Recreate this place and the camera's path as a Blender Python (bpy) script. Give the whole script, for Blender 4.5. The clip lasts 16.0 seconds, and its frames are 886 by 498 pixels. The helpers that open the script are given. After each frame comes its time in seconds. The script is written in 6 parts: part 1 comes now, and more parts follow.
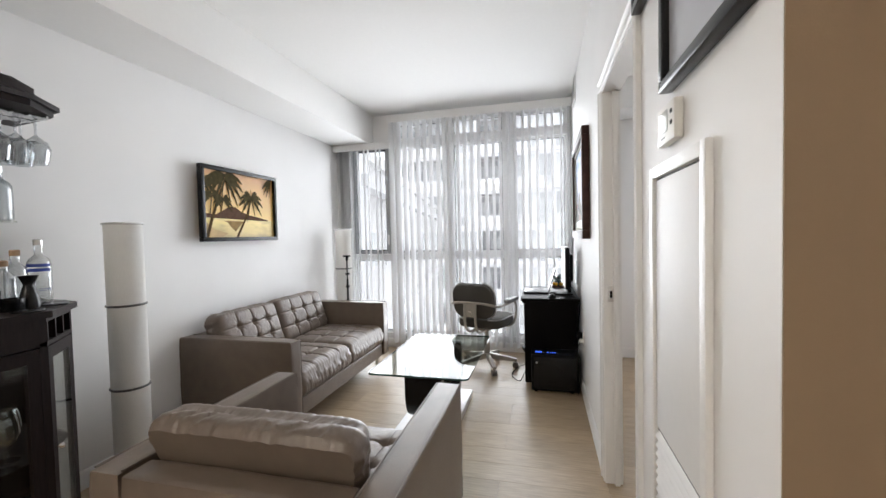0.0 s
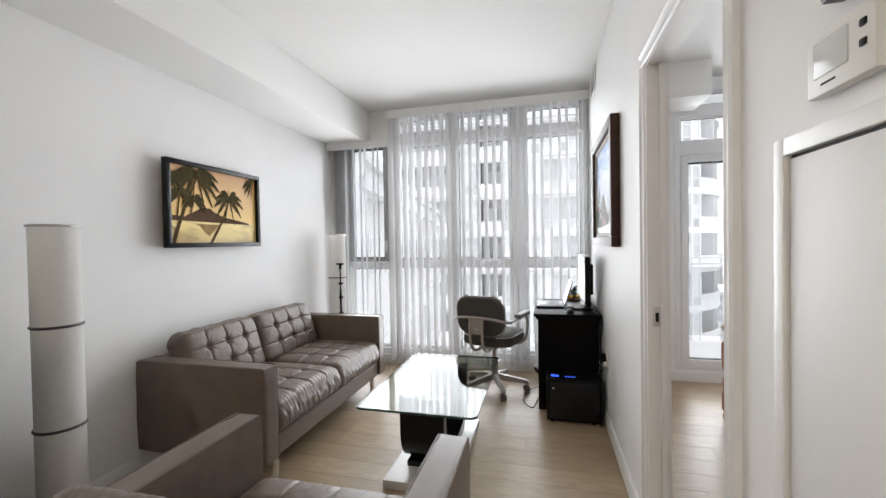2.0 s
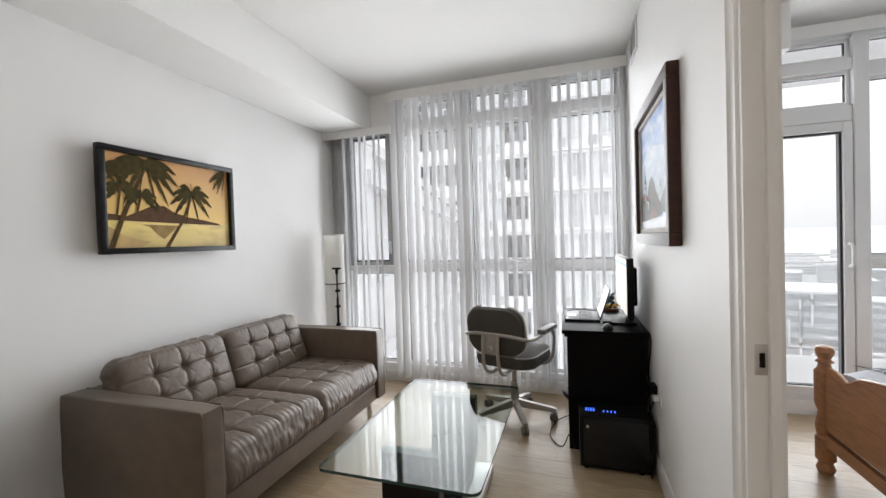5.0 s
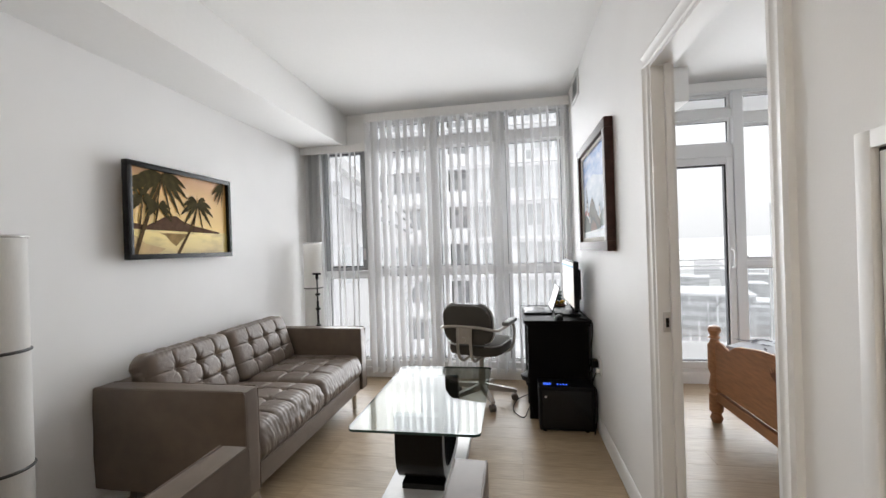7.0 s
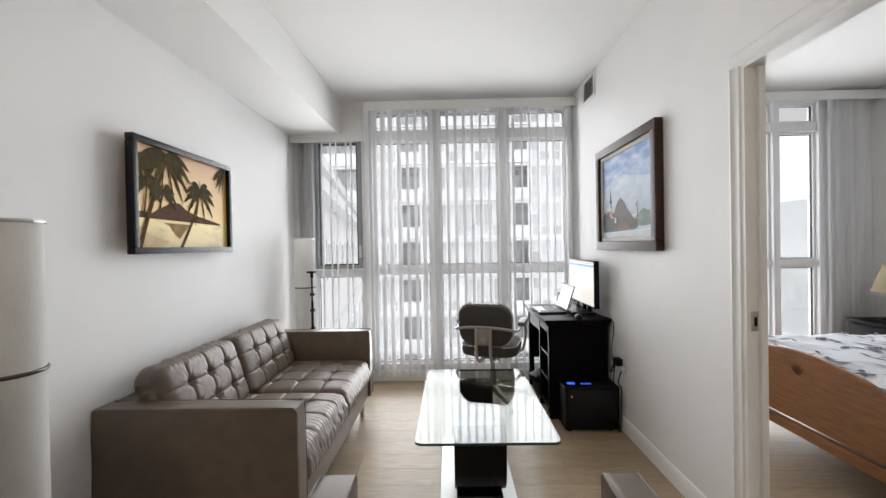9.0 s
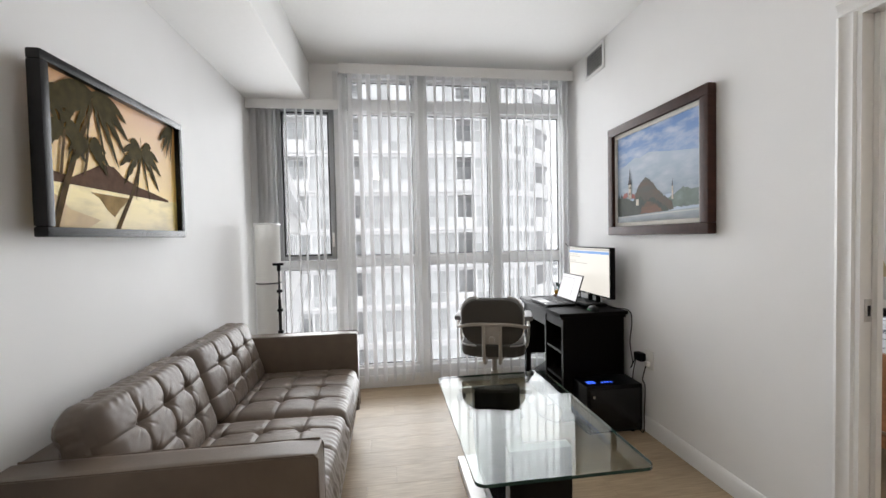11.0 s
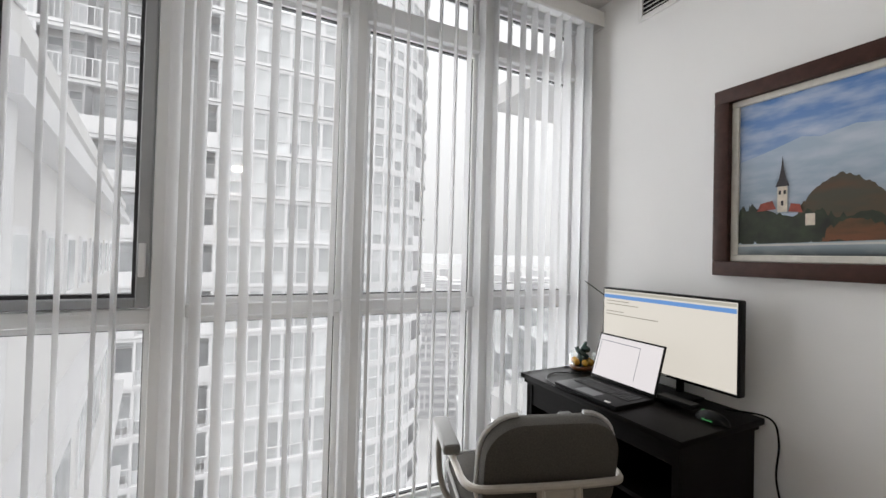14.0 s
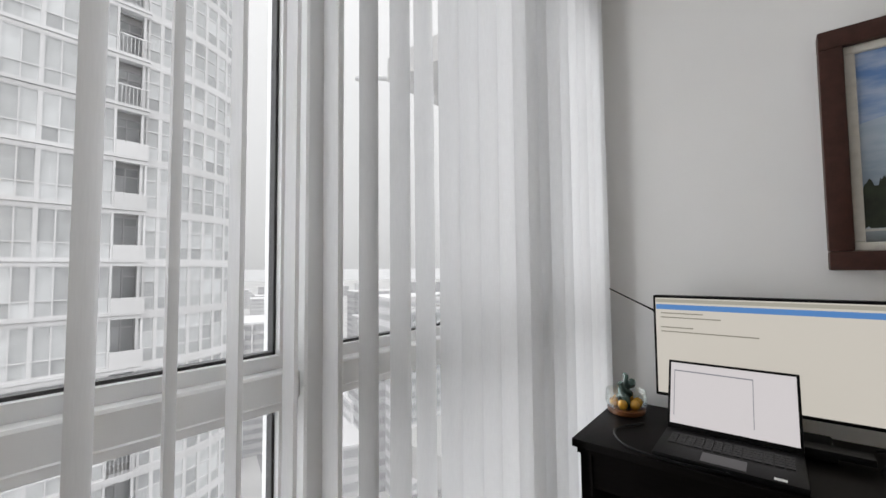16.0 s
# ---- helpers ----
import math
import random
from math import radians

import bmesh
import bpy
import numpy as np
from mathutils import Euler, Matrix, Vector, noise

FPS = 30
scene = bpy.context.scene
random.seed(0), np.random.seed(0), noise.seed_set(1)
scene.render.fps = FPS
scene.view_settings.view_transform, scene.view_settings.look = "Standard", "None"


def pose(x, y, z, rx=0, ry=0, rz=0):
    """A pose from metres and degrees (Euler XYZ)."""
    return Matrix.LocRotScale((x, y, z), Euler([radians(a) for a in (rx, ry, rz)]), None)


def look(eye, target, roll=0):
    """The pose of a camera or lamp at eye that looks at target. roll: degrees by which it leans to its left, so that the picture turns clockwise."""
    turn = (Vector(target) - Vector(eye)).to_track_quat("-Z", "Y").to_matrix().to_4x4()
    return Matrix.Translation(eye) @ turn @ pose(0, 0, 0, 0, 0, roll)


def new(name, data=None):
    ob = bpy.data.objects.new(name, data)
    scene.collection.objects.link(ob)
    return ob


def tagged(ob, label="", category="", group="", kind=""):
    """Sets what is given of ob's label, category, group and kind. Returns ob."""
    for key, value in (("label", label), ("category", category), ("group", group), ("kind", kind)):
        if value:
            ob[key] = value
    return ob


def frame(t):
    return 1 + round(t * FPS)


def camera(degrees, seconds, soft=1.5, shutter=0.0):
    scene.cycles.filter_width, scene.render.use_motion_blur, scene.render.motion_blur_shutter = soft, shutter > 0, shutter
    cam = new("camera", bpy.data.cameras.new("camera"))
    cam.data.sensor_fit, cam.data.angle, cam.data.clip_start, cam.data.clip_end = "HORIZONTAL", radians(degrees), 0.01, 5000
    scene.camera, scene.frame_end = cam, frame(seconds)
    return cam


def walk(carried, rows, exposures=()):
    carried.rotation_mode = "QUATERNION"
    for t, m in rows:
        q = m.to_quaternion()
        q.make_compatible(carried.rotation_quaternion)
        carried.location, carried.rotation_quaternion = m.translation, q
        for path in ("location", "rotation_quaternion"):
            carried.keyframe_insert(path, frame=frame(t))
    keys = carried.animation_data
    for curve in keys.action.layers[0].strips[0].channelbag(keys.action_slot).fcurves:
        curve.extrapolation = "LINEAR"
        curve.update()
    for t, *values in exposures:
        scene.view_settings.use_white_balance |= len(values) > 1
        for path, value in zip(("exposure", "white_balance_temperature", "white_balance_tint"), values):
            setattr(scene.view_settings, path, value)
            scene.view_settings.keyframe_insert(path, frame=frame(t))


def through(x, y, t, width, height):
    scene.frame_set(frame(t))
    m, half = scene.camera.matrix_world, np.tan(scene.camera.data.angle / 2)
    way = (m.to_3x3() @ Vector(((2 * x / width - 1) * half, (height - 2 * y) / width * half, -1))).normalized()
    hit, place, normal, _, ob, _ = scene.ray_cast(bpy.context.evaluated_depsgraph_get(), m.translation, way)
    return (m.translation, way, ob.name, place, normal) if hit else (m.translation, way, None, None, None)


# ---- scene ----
cam = camera(95.4, 16.0)
SKY, GLASS_TINT, WARM, DAY, GLOW = 0.098, (0.88, 0.882, 0.885), 70.0, 2.85, 5.0
EXPOSURES = [(0.0, 1.2, 6250), (3.0, 1.0, 6350), (8.0, 0.94, 6400), (11.0, 0.9, 6400), (12.5, 0.84, 6450), (14.0, 0.62, 6500), (15.0, 0.45, 6500), (16.0, 0.33, 6500)]
PATH = [
    (0, (-0.308, 0.473, 1.315), (-0.789, 2.413, 1.248), -1.3),
    (0.5, (-0.305, 0.566, 1.317), (-0.814, 2.499, 1.25), -1.0),
    (1, (-0.32, 0.646, 1.312), (-0.821, 2.581, 1.245), -0.8),
    (1.5, (-0.368, 0.79, 1.315), (-0.838, 2.734, 1.264), -0.8),
    (2, (-0.413, 0.868, 1.319), (-0.904, 2.806, 1.282), -1.0),
    (2.5, (-0.413, 0.97, 1.314), (-0.974, 2.89, 1.287), -1.2),
    (3, (-0.395, 1.111, 1.323), (-1.056, 2.999, 1.301), -1.4),
    (3.5, (-0.364, 1.189, 1.325), (-1.101, 3.048, 1.294), -1.4),
    (4, (-0.377, 1.287, 1.309), (-1.152, 3.131, 1.268), -1.4),
    (4.5, (-0.413, 1.413, 1.323), (-1.156, 3.269, 1.283), -1.5),
    (5, (-0.423, 1.458, 1.322), (-1.038, 3.36, 1.284), -1.8),
    (7.5, (-0.69, 0.886, 1.318), (-0.961, 2.868, 1.326), -1.5),
    (8, (-0.846, 0.964, 1.315), (-1.034, 2.955, 1.338), -1.1),
    (8.5, (-1.034, 0.994, 1.329), (-1.146, 2.991, 1.329), -1.0),
    (9.3, (-1.30, 1.055, 1.318), (-1.29, 3.055, 1.296), -1.05),
    (10.2, (-1.565, 1.205, 1.302), (-1.42, 3.20, 1.262), -1.15),
    (11, (-1.634, 1.486, 1.283), (-1.365, 3.467, 1.224), -1.2),
    (11.5, (-1.688, 1.673, 1.263), (-1.327, 3.639, 1.198), -0.9),
    (12, (-1.711, 1.979, 1.271), (-1.25, 3.924, 1.215), -0.3),
    (12.5, (-1.749, 2.234, 1.277), (-1.224, 4.163, 1.238), 0.4),
    (13, (-1.788, 2.577, 1.28), (-1.134, 4.467, 1.273), 1.3),
    (13.5, (-1.745, 2.877, 1.309), (-0.998, 4.732, 1.336), 1.7),
    (14, (-1.77, 3.234, 1.325), (-0.881, 5.025, 1.355), 1.5),
    (14.5, (-1.744, 3.504, 1.323), (-0.756, 5.242, 1.371), 0.9),
    (15, (-1.702, 3.803, 1.317), (-0.573, 5.452, 1.391), 0.3),
    (15.5, (-1.725, 4.053, 1.308), (-0.418, 5.565, 1.396), -0.4),
    (16, (-1.768, 4.356, 1.285), (-0.223, 5.621, 1.387), -0.5),
]
walk(cam, [(t, look(eye, target, roll)) for t, eye, target, roll in PATH], EXPOSURES)

# ---- daylight ----
world = bpy.data.worlds.new("overcast")
scene.world = world
world.use_nodes = True
wn, wl = world.node_tree.nodes, world.node_tree.links
wn.clear()
sky = wn.new("ShaderNodeTexSky")
sky.sky_type, sky.sun_disc = "NISHITA", False
sky.sun_elevation, sky.sun_rotation = radians(50), radians(-117)
sky.dust_density, sky.ozone_density = 4.0, 1.0
grey = wn.new("ShaderNodeHueSaturation")
grey.inputs["Saturation"].default_value = 0.12
cloud = wn.new("ShaderNodeMixRGB")
cloud.inputs[0].default_value = 0.9
# an even cloud cover, brighter overhead than at the horizon
way_up = wn.new("ShaderNodeTexCoord")
height = wn.new("ShaderNodeSeparateXYZ")
cover = wn.new("ShaderNodeMapRange")
cover.inputs["To Min"].default_value, cover.inputs["To Max"].default_value = 7.2, 14.5
tone = wn.new("ShaderNodeCombineColor")
wl.new(way_up.outputs["Generated"], height.inputs[0])
wl.new(height.outputs["Z"], cover.inputs["Value"])
for channel in ("Red", "Green", "Blue"):
    wl.new(cover.outputs[0], tone.inputs[channel])
wl.new(tone.outputs[0], cloud.inputs[2])
back = wn.new("ShaderNodeBackground")
back.inputs["Strength"].default_value = SKY
outw = wn.new("ShaderNodeOutputWorld")
wl.new(sky.outputs[0], grey.inputs["Color"])
wl.new(grey.outputs[0], cloud.inputs[1])
wl.new(cloud.outputs[0], back.inputs["Color"])
wl.new(back.outputs[0], outw.inputs["Surface"])
sun = new("sun", bpy.data.lights.new("sun", "SUN"))
sun.data.energy, sun.data.angle, sun.data.color = 1.0, radians(40), (1.0, 0.98, 0.96)
sun.matrix_world = look((-6.0, -3.0, 8.0), (0, 0, 0))
# the sky's light where it enters the rooms, outside and inside the blinds: middle, width and height of each opening
for x, z, w, h in ((-1.0, 1.36, 1.94, 2.46), (-2.36, 1.23, 0.66, 2.14), (1.6, 1.38, 1.6, 2.40)):
    for y, power, spread in ((5.15, GLOW, 180), (4.83, DAY, 120)):
        daylight = new("window_light", bpy.data.lights.new("window_light", "AREA"))
        daylight.data.shape, daylight.data.size, daylight.data.size_y = "RECTANGLE", w, h
        daylight.data.energy, daylight.data.color, daylight.data.spread = power * w * h, (0.98, 0.99, 1.0), radians(spread)
        daylight.matrix_world = look((x, y, z), (x, 0, z))


# ---- helpers of this scene ----
INV = {}


def root_of(ob):
    while ob.parent:
        ob = ob.parent
    return ob


def thing(name, base, label, category, group="", yaw=0.0, kind=""):
    ob = new(name)
    ob.empty_display_size = 0.1
    m = pose(base[0], base[1], base[2], 0, 0, yaw)
    ob.matrix_world = m
    INV[ob.name] = m.inverted()
    return tagged(ob, label, category, group, kind)


def finish(bm, name, mats, smooth=True):
    bmesh.ops.recalc_face_normals(bm, faces=bm.faces)
    me = bpy.data.meshes.new(name)
    bm.to_mesh(me)
    bm.free()
    for m in (mats if isinstance(mats, (list, tuple)) else [mats]):
        me.materials.append(m)
    if smooth:
        me.shade_smooth()
        me.set_sharp_from_angle(angle=radians(35))
    return me


def part(name, bm, mat, parent, label="", local=False, smooth=True):
    """One mesh under a thing or a part. World coordinates unless local."""
    if not local:
        bm.transform(INV[root_of(parent).name])
    ob = new(name, finish(bm, name, mat, smooth))
    ob.parent = parent
    return tagged(ob, label)


def solo(name, bm, mat, label, category, kind="", group="", smooth=True):
    return tagged(new(name, finish(bm, name, mat, smooth)), label, category, group, kind)


def B():
    return bmesh.new()


def box(bm, x0, x1, y0, y1, z0, z1, bevel=0.0, seg=2, mat=0):
    m = Matrix.LocRotScale(((x0 + x1) / 2, (y0 + y1) / 2, (z0 + z1) / 2), None, (abs(x1 - x0), abs(y1 - y0), abs(z1 - z0)))
    r = bmesh.ops.create_cube(bm, size=1.0, matrix=m)
    vs = r["verts"]
    fs = {f for v in vs for f in v.link_faces}
    for f in fs:
        f.material_index = mat
    if bevel > 0:
        es = list({e for v in vs for e in v.link_edges})
        bmesh.ops.bevel(bm, geom=es, offset=bevel, segments=seg, affect="EDGES", profile=0.6, material=-1)
    return bm


def boxed(x0, x1, y0, y1, z0, z1, bevel=0.0, seg=2):
    return box(B(), x0, x1, y0, y1, z0, z1, bevel, seg)


def rod(bm, p, q, r0, r1=None, n=12, mat=0):
    p, q = Vector(p), Vector(q)
    d = q - p
    m = Matrix.Translation((p + q) / 2) @ d.to_track_quat("Z", "Y").to_matrix().to_4x4()
    r = bmesh.ops.create_cone(bm, cap_ends=True, segments=n, radius1=r0, radius2=r0 if r1 is None else r1, depth=d.length, matrix=m)
    for v in r["verts"]:
        for f in v.link_faces:
            f.material_index = mat
    return bm


def tube(bm, pts, r, n=8):
    """A bent tube through the points."""
    pts = [Vector(p) for p in pts]
    rings = []
    side = None
    for i, p in enumerate(pts):
        d = (pts[min(i + 1, len(pts) - 1)] - pts[max(i - 1, 0)]).normalized()
        if side is None:
            side = d.orthogonal().normalized()
        side = (side - d * side.dot(d)).normalized()
        up = d.cross(side)
        rings.append([bm.verts.new(p + r * (math.cos(a) * side + math.sin(a) * up)) for a in [2 * math.pi * k / n for k in range(n)]])
    for a, b in zip(rings, rings[1:]):
        for k in range(n):
            bm.faces.new((a[k], a[(k + 1) % n], b[(k + 1) % n], b[k]))
    bm.faces.new(rings[0][::-1])
    bm.faces.new(rings[-1])
    return bm


def curve(pts, steps=6):
    """Points of a smooth line through pts."""
    p = [Vector(v) for v in pts]
    p = [2 * p[0] - p[1]] + p + [2 * p[-1] - p[-2]]
    out = []
    for i in range(1, len(p) - 2):
        for k in range(steps):
            t = k / steps
            a, b, c, d = p[i - 1], p[i], p[i + 1], p[i + 2]
            out.append(0.5 * ((2 * b) + (c - a) * t + (2 * a - 5 * b + 4 * c - d) * t * t + (3 * b - a - 3 * c + d) * t ** 3))
    return out + [p[-2]]


def lathe(bm, profile, at=(0, 0, 0), n=24, mat=0):
    """Turn (radius, height) pairs about an upright axis."""
    rings = []
    for r, z in profile:
        rings.append([bm.verts.new((at[0] + max(r, 1e-4) * math.cos(2 * math.pi * k / n), at[1] + max(r, 1e-4) * math.sin(2 * math.pi * k / n), at[2] + z)) for k in range(n)])
    for a, b in zip(rings, rings[1:]):
        for k in range(n):
            bm.faces.new((a[k], a[(k + 1) % n], b[(k + 1) % n], b[k])).material_index = mat
    bm.faces.new(rings[0][::-1]).material_index = mat
    bm.faces.new(rings[-1]).material_index = mat
    return bm


def prism(bm, outline, a, b, axis="x", mat=0):
    """A flat outline of (u, v) pairs drawn out from a to b along an axis."""
    put = {"x": lambda u, v, w: (w, u, v), "y": lambda u, v, w: (u, w, v), "z": lambda u, v, w: (u, v, w)}[axis]
    lo = [bm.verts.new(put(u, v, a)) for u, v in outline]
    hi = [bm.verts.new(put(u, v, b)) for u, v in outline]
    n = len(outline)
    fs = [bm.faces.new(lo[::-1]), bm.faces.new(hi)] + [bm.faces.new((lo[i], lo[(i + 1) % n], hi[(i + 1) % n], hi[i])) for i in range(n)]
    for f in fs:
        f.material_index = mat
    return bm


def round_rect(x0, x1, y0, y1, r, n=5):
    out = []
    for cx, cy, a0 in ((x1 - r, y0 + r, -90), (x1 - r, y1 - r, 0), (x0 + r, y1 - r, 90), (x0 + r, y0 + r, 180)):
        out += [(cx + r * math.cos(radians(a0 + 90 * k / n)), cy + r * math.sin(radians(a0 + 90 * k / n))) for k in range(n + 1)]
    return out


# ---- materials ----
def material(name, color, rough=0.5, metal=0.0, grain=0.0, grain_size=40.0, bump=0.0, bump_size=120.0, stretch=(1, 1, 1), spread=0.0, spec=0.5, stain=0.0):
    """A surface with fine grain, broad stains, relief, and a chance shift from piece to piece."""
    m = bpy.data.materials.new(name)
    m.use_nodes = True
    n, l = m.node_tree.nodes, m.node_tree.links
    b = n["Principled BSDF"]
    b.inputs["Roughness"].default_value = rough
    b.inputs["Metallic"].default_value = metal
    b.inputs["Specular IOR Level"].default_value = spec
    geo = n.new("ShaderNodeTexCoord")
    mp = n.new("ShaderNodeMapping")
    mp.inputs["Scale"].default_value = stretch
    l.new(geo.outputs["Object"], mp.inputs["Vector"])
    last = n.new("ShaderNodeRGB")
    last.outputs[0].default_value = (*color, 1)
    out = last.outputs[0]
    for amount, size, detail in ((grain, grain_size, 6.0), (stain, 1.7, 3.0)):
        if amount:
            tex = n.new("ShaderNodeTexNoise")
            tex.inputs["Scale"].default_value, tex.inputs["Detail"].default_value = size, detail
            l.new(mp.outputs[0], tex.inputs["Vector"])
            ramp = n.new("ShaderNodeMapRange")
            ramp.inputs["From Min"].default_value, ramp.inputs["From Max"].default_value = 0.25, 0.75
            ramp.inputs["To Min"].default_value, ramp.inputs["To Max"].default_value = 1 - amount, 1 + amount
            l.new(tex.outputs["Fac"], ramp.inputs["Value"])
            mul = n.new("ShaderNodeVectorMath")
            mul.operation = "SCALE"
            l.new(out, mul.inputs[0])
            l.new(ramp.outputs[0], mul.inputs["Scale"])
            out = mul.outputs[0]
    if spread:
        info = n.new("ShaderNodeObjectInfo")
        ramp = n.new("ShaderNodeMapRange")
        ramp.inputs["To Min"].default_value, ramp.inputs["To Max"].default_value = 1 - spread, 1 + spread
        l.new(info.outputs["Random"], ramp.inputs["Value"])
        mul = n.new("ShaderNodeVectorMath")
        mul.operation = "SCALE"
        l.new(out, mul.inputs[0])
        l.new(ramp.outputs[0], mul.inputs["Scale"])
        out = mul.outputs[0]
    l.new(out, b.inputs["Base Color"])
    if bump:
        tex = n.new("ShaderNodeTexNoise")
        tex.inputs["Scale"].default_value, tex.inputs["Detail"].default_value = bump_size, 4.0
        l.new(mp.outputs[0], tex.inputs["Vector"])
        bp = n.new("ShaderNodeBump")
        bp.inputs["Strength"].default_value, bp.inputs["Distance"].default_value = bump, 0.004
        l.new(tex.outputs["Fac"], bp.inputs["Height"])
        l.new(bp.outputs[0], b.inputs["Normal"])
    return m


def glass(name, tint, gloss=0.06, rough=0.0, bend=4.0):
    """A thin clear pane: see-through, with a faint mirror."""
    m = bpy.data.materials.new(name)
    m.use_nodes = True
    n, l = m.node_tree.nodes, m.node_tree.links
    n.clear()
    see = n.new("ShaderNodeBsdfTransparent")
    see.inputs[0].default_value = (*tint, 1)
    mir = n.new("ShaderNodeBsdfGlossy")
    mir.inputs["Roughness"].default_value = rough
    face = n.new("ShaderNodeLayerWeight")
    face.inputs["Blend"].default_value = 0.5
    power = n.new("ShaderNodeMath")
    power.operation, power.inputs[1].default_value = "POWER", bend
    fres = n.new("ShaderNodeMapRange")
    fres.inputs["To Min"].default_value, fres.inputs["To Max"].default_value = gloss, 0.9
    l.new(face.outputs["Facing"], power.inputs[0])
    l.new(power.outputs[0], fres.inputs["Value"])
    mix = n.new("ShaderNodeMixShader")
    out = n.new("ShaderNodeOutputMaterial")
    l.new(fres.outputs[0], mix.inputs[0])
    l.new(see.outputs[0], mix.inputs[1])
    l.new(mir.outputs[0], mix.inputs[2])
    l.new(mix.outputs[0], out.inputs[0])
    return m


def cloth_glow(name, color, through=0.5, clear=0.0):
    """Thin fabric that lets light through."""
    m = bpy.data.materials.new(name)
    m.use_nodes = True
    n, l = m.node_tree.nodes, m.node_tree.links
    n.clear()
    geo = n.new("ShaderNodeTexCoord")
    mp = n.new("ShaderNodeMapping")
    mp.inputs["Scale"].default_value = (300, 300, 40)
    tex = n.new("ShaderNodeTexNoise")
    tex.inputs["Scale"].default_value = 1.0
    ramp = n.new("ShaderNodeMixRGB")
    ramp.inputs[1].default_value = (*[c * 0.9 for c in color], 1)
    ramp.inputs[2].default_value = (*color, 1)
    d, t, mix = n.new("ShaderNodeBsdfDiffuse"), n.new("ShaderNodeBsdfTranslucent"), n.new("ShaderNodeMixShader")
    out = n.new("ShaderNodeOutputMaterial")
    mix.inputs[0].default_value = through
    l.new(geo.outputs["Object"], mp.inputs["Vector"])
    l.new(mp.outputs[0], tex.inputs["Vector"])
    l.new(tex.outputs["Fac"], ramp.inputs[0])
    # each strip is a little lighter or darker than the next
    info, tone, vary = n.new("ShaderNodeObjectInfo"), n.new("ShaderNodeMapRange"), n.new("ShaderNodeVectorMath")
    tone.inputs["To Min"].default_value, tone.inputs["To Max"].default_value = 0.84, 1.04
    vary.operation = "SCALE"
    l.new(info.outputs["Random"], tone.inputs["Value"])
    l.new(ramp.outputs[0], vary.inputs[0])
    l.new(tone.outputs[0], vary.inputs["Scale"])
    l.new(vary.outputs[0], d.inputs[0])
    l.new(vary.outputs[0], t.inputs[0])
    l.new(d.outputs[0], mix.inputs[1])
    l.new(t.outputs[0], mix.inputs[2])
    last = mix
    if clear:
        see, mix2 = n.new("ShaderNodeBsdfTransparent"), n.new("ShaderNodeMixShader")
        mix2.inputs[0].default_value = clear
        l.new(mix.outputs[0], mix2.inputs[1])
        l.new(see.outputs[0], mix2.inputs[2])
        last = mix2
    l.new(last.outputs[0], out.inputs[0])
    return m


def shining(name, color, strength):
    m = bpy.data.materials.new(name)
    m.use_nodes = True
    b = m.node_tree.nodes["Principled BSDF"]
    b.inputs["Base Color"].default_value = (0.02, 0.02, 0.02, 1)
    b.inputs["Emission Color"].default_value = (*color, 1)
    b.inputs["Emission Strength"].default_value = strength
    if strength < 10:
        m.cycles.emission_sampling = "NONE"
    return m


def fade(name, low, high, z0, z1, rough=0.6, axis="Z", clouds=0.0, cloud_color=(0.8, 0.8, 0.82)):
    """Paint on a picture that passes from one colour to another, with brushed clouds."""
    m = material(name, low, rough)
    n, l = m.node_tree.nodes, m.node_tree.links
    tc = n.new("ShaderNodeTexCoord")
    sp = n.new("ShaderNodeSeparateXYZ")
    rg = n.new("ShaderNodeMapRange")
    rg.inputs["From Min"].default_value, rg.inputs["From Max"].default_value = z0, z1
    mix = n.new("ShaderNodeMixRGB")
    mix.inputs[1].default_value, mix.inputs[2].default_value = (*low, 1), (*high, 1)
    l.new(tc.outputs["Object"], sp.inputs[0])
    l.new(sp.outputs[axis], rg.inputs["Value"])
    l.new(rg.outputs[0], mix.inputs[0])
    out = mix.outputs[0]
    if clouds:
        mp = n.new("ShaderNodeMapping")
        mp.inputs["Scale"].default_value = (1, 3, 9)
        tex = n.new("ShaderNodeTexNoise")
        tex.inputs["Scale"].default_value, tex.inputs["Detail"].default_value = 2.0, 5.0
        r2 = n.new("ShaderNodeMapRange")
        r2.inputs["From Min"].default_value, r2.inputs["From Max"].default_value, r2.inputs["To Max"].default_value = 0.42, 0.7, clouds
        m2 = n.new("ShaderNodeMixRGB")
        m2.inputs[2].default_value = (*cloud_color, 1)
        l.new(tc.outputs["Object"], mp.inputs[0])
        l.new(mp.outputs[0], tex.inputs["Vector"])
        l.new(tex.outputs["Fac"], r2.inputs["Value"])
        l.new(r2.outputs[0], m2.inputs[0])
        l.new(out, m2.inputs[1])
        out = m2.outputs[0]
    l.new(out, n["Principled BSDF"].inputs["Base Color"])
    return m


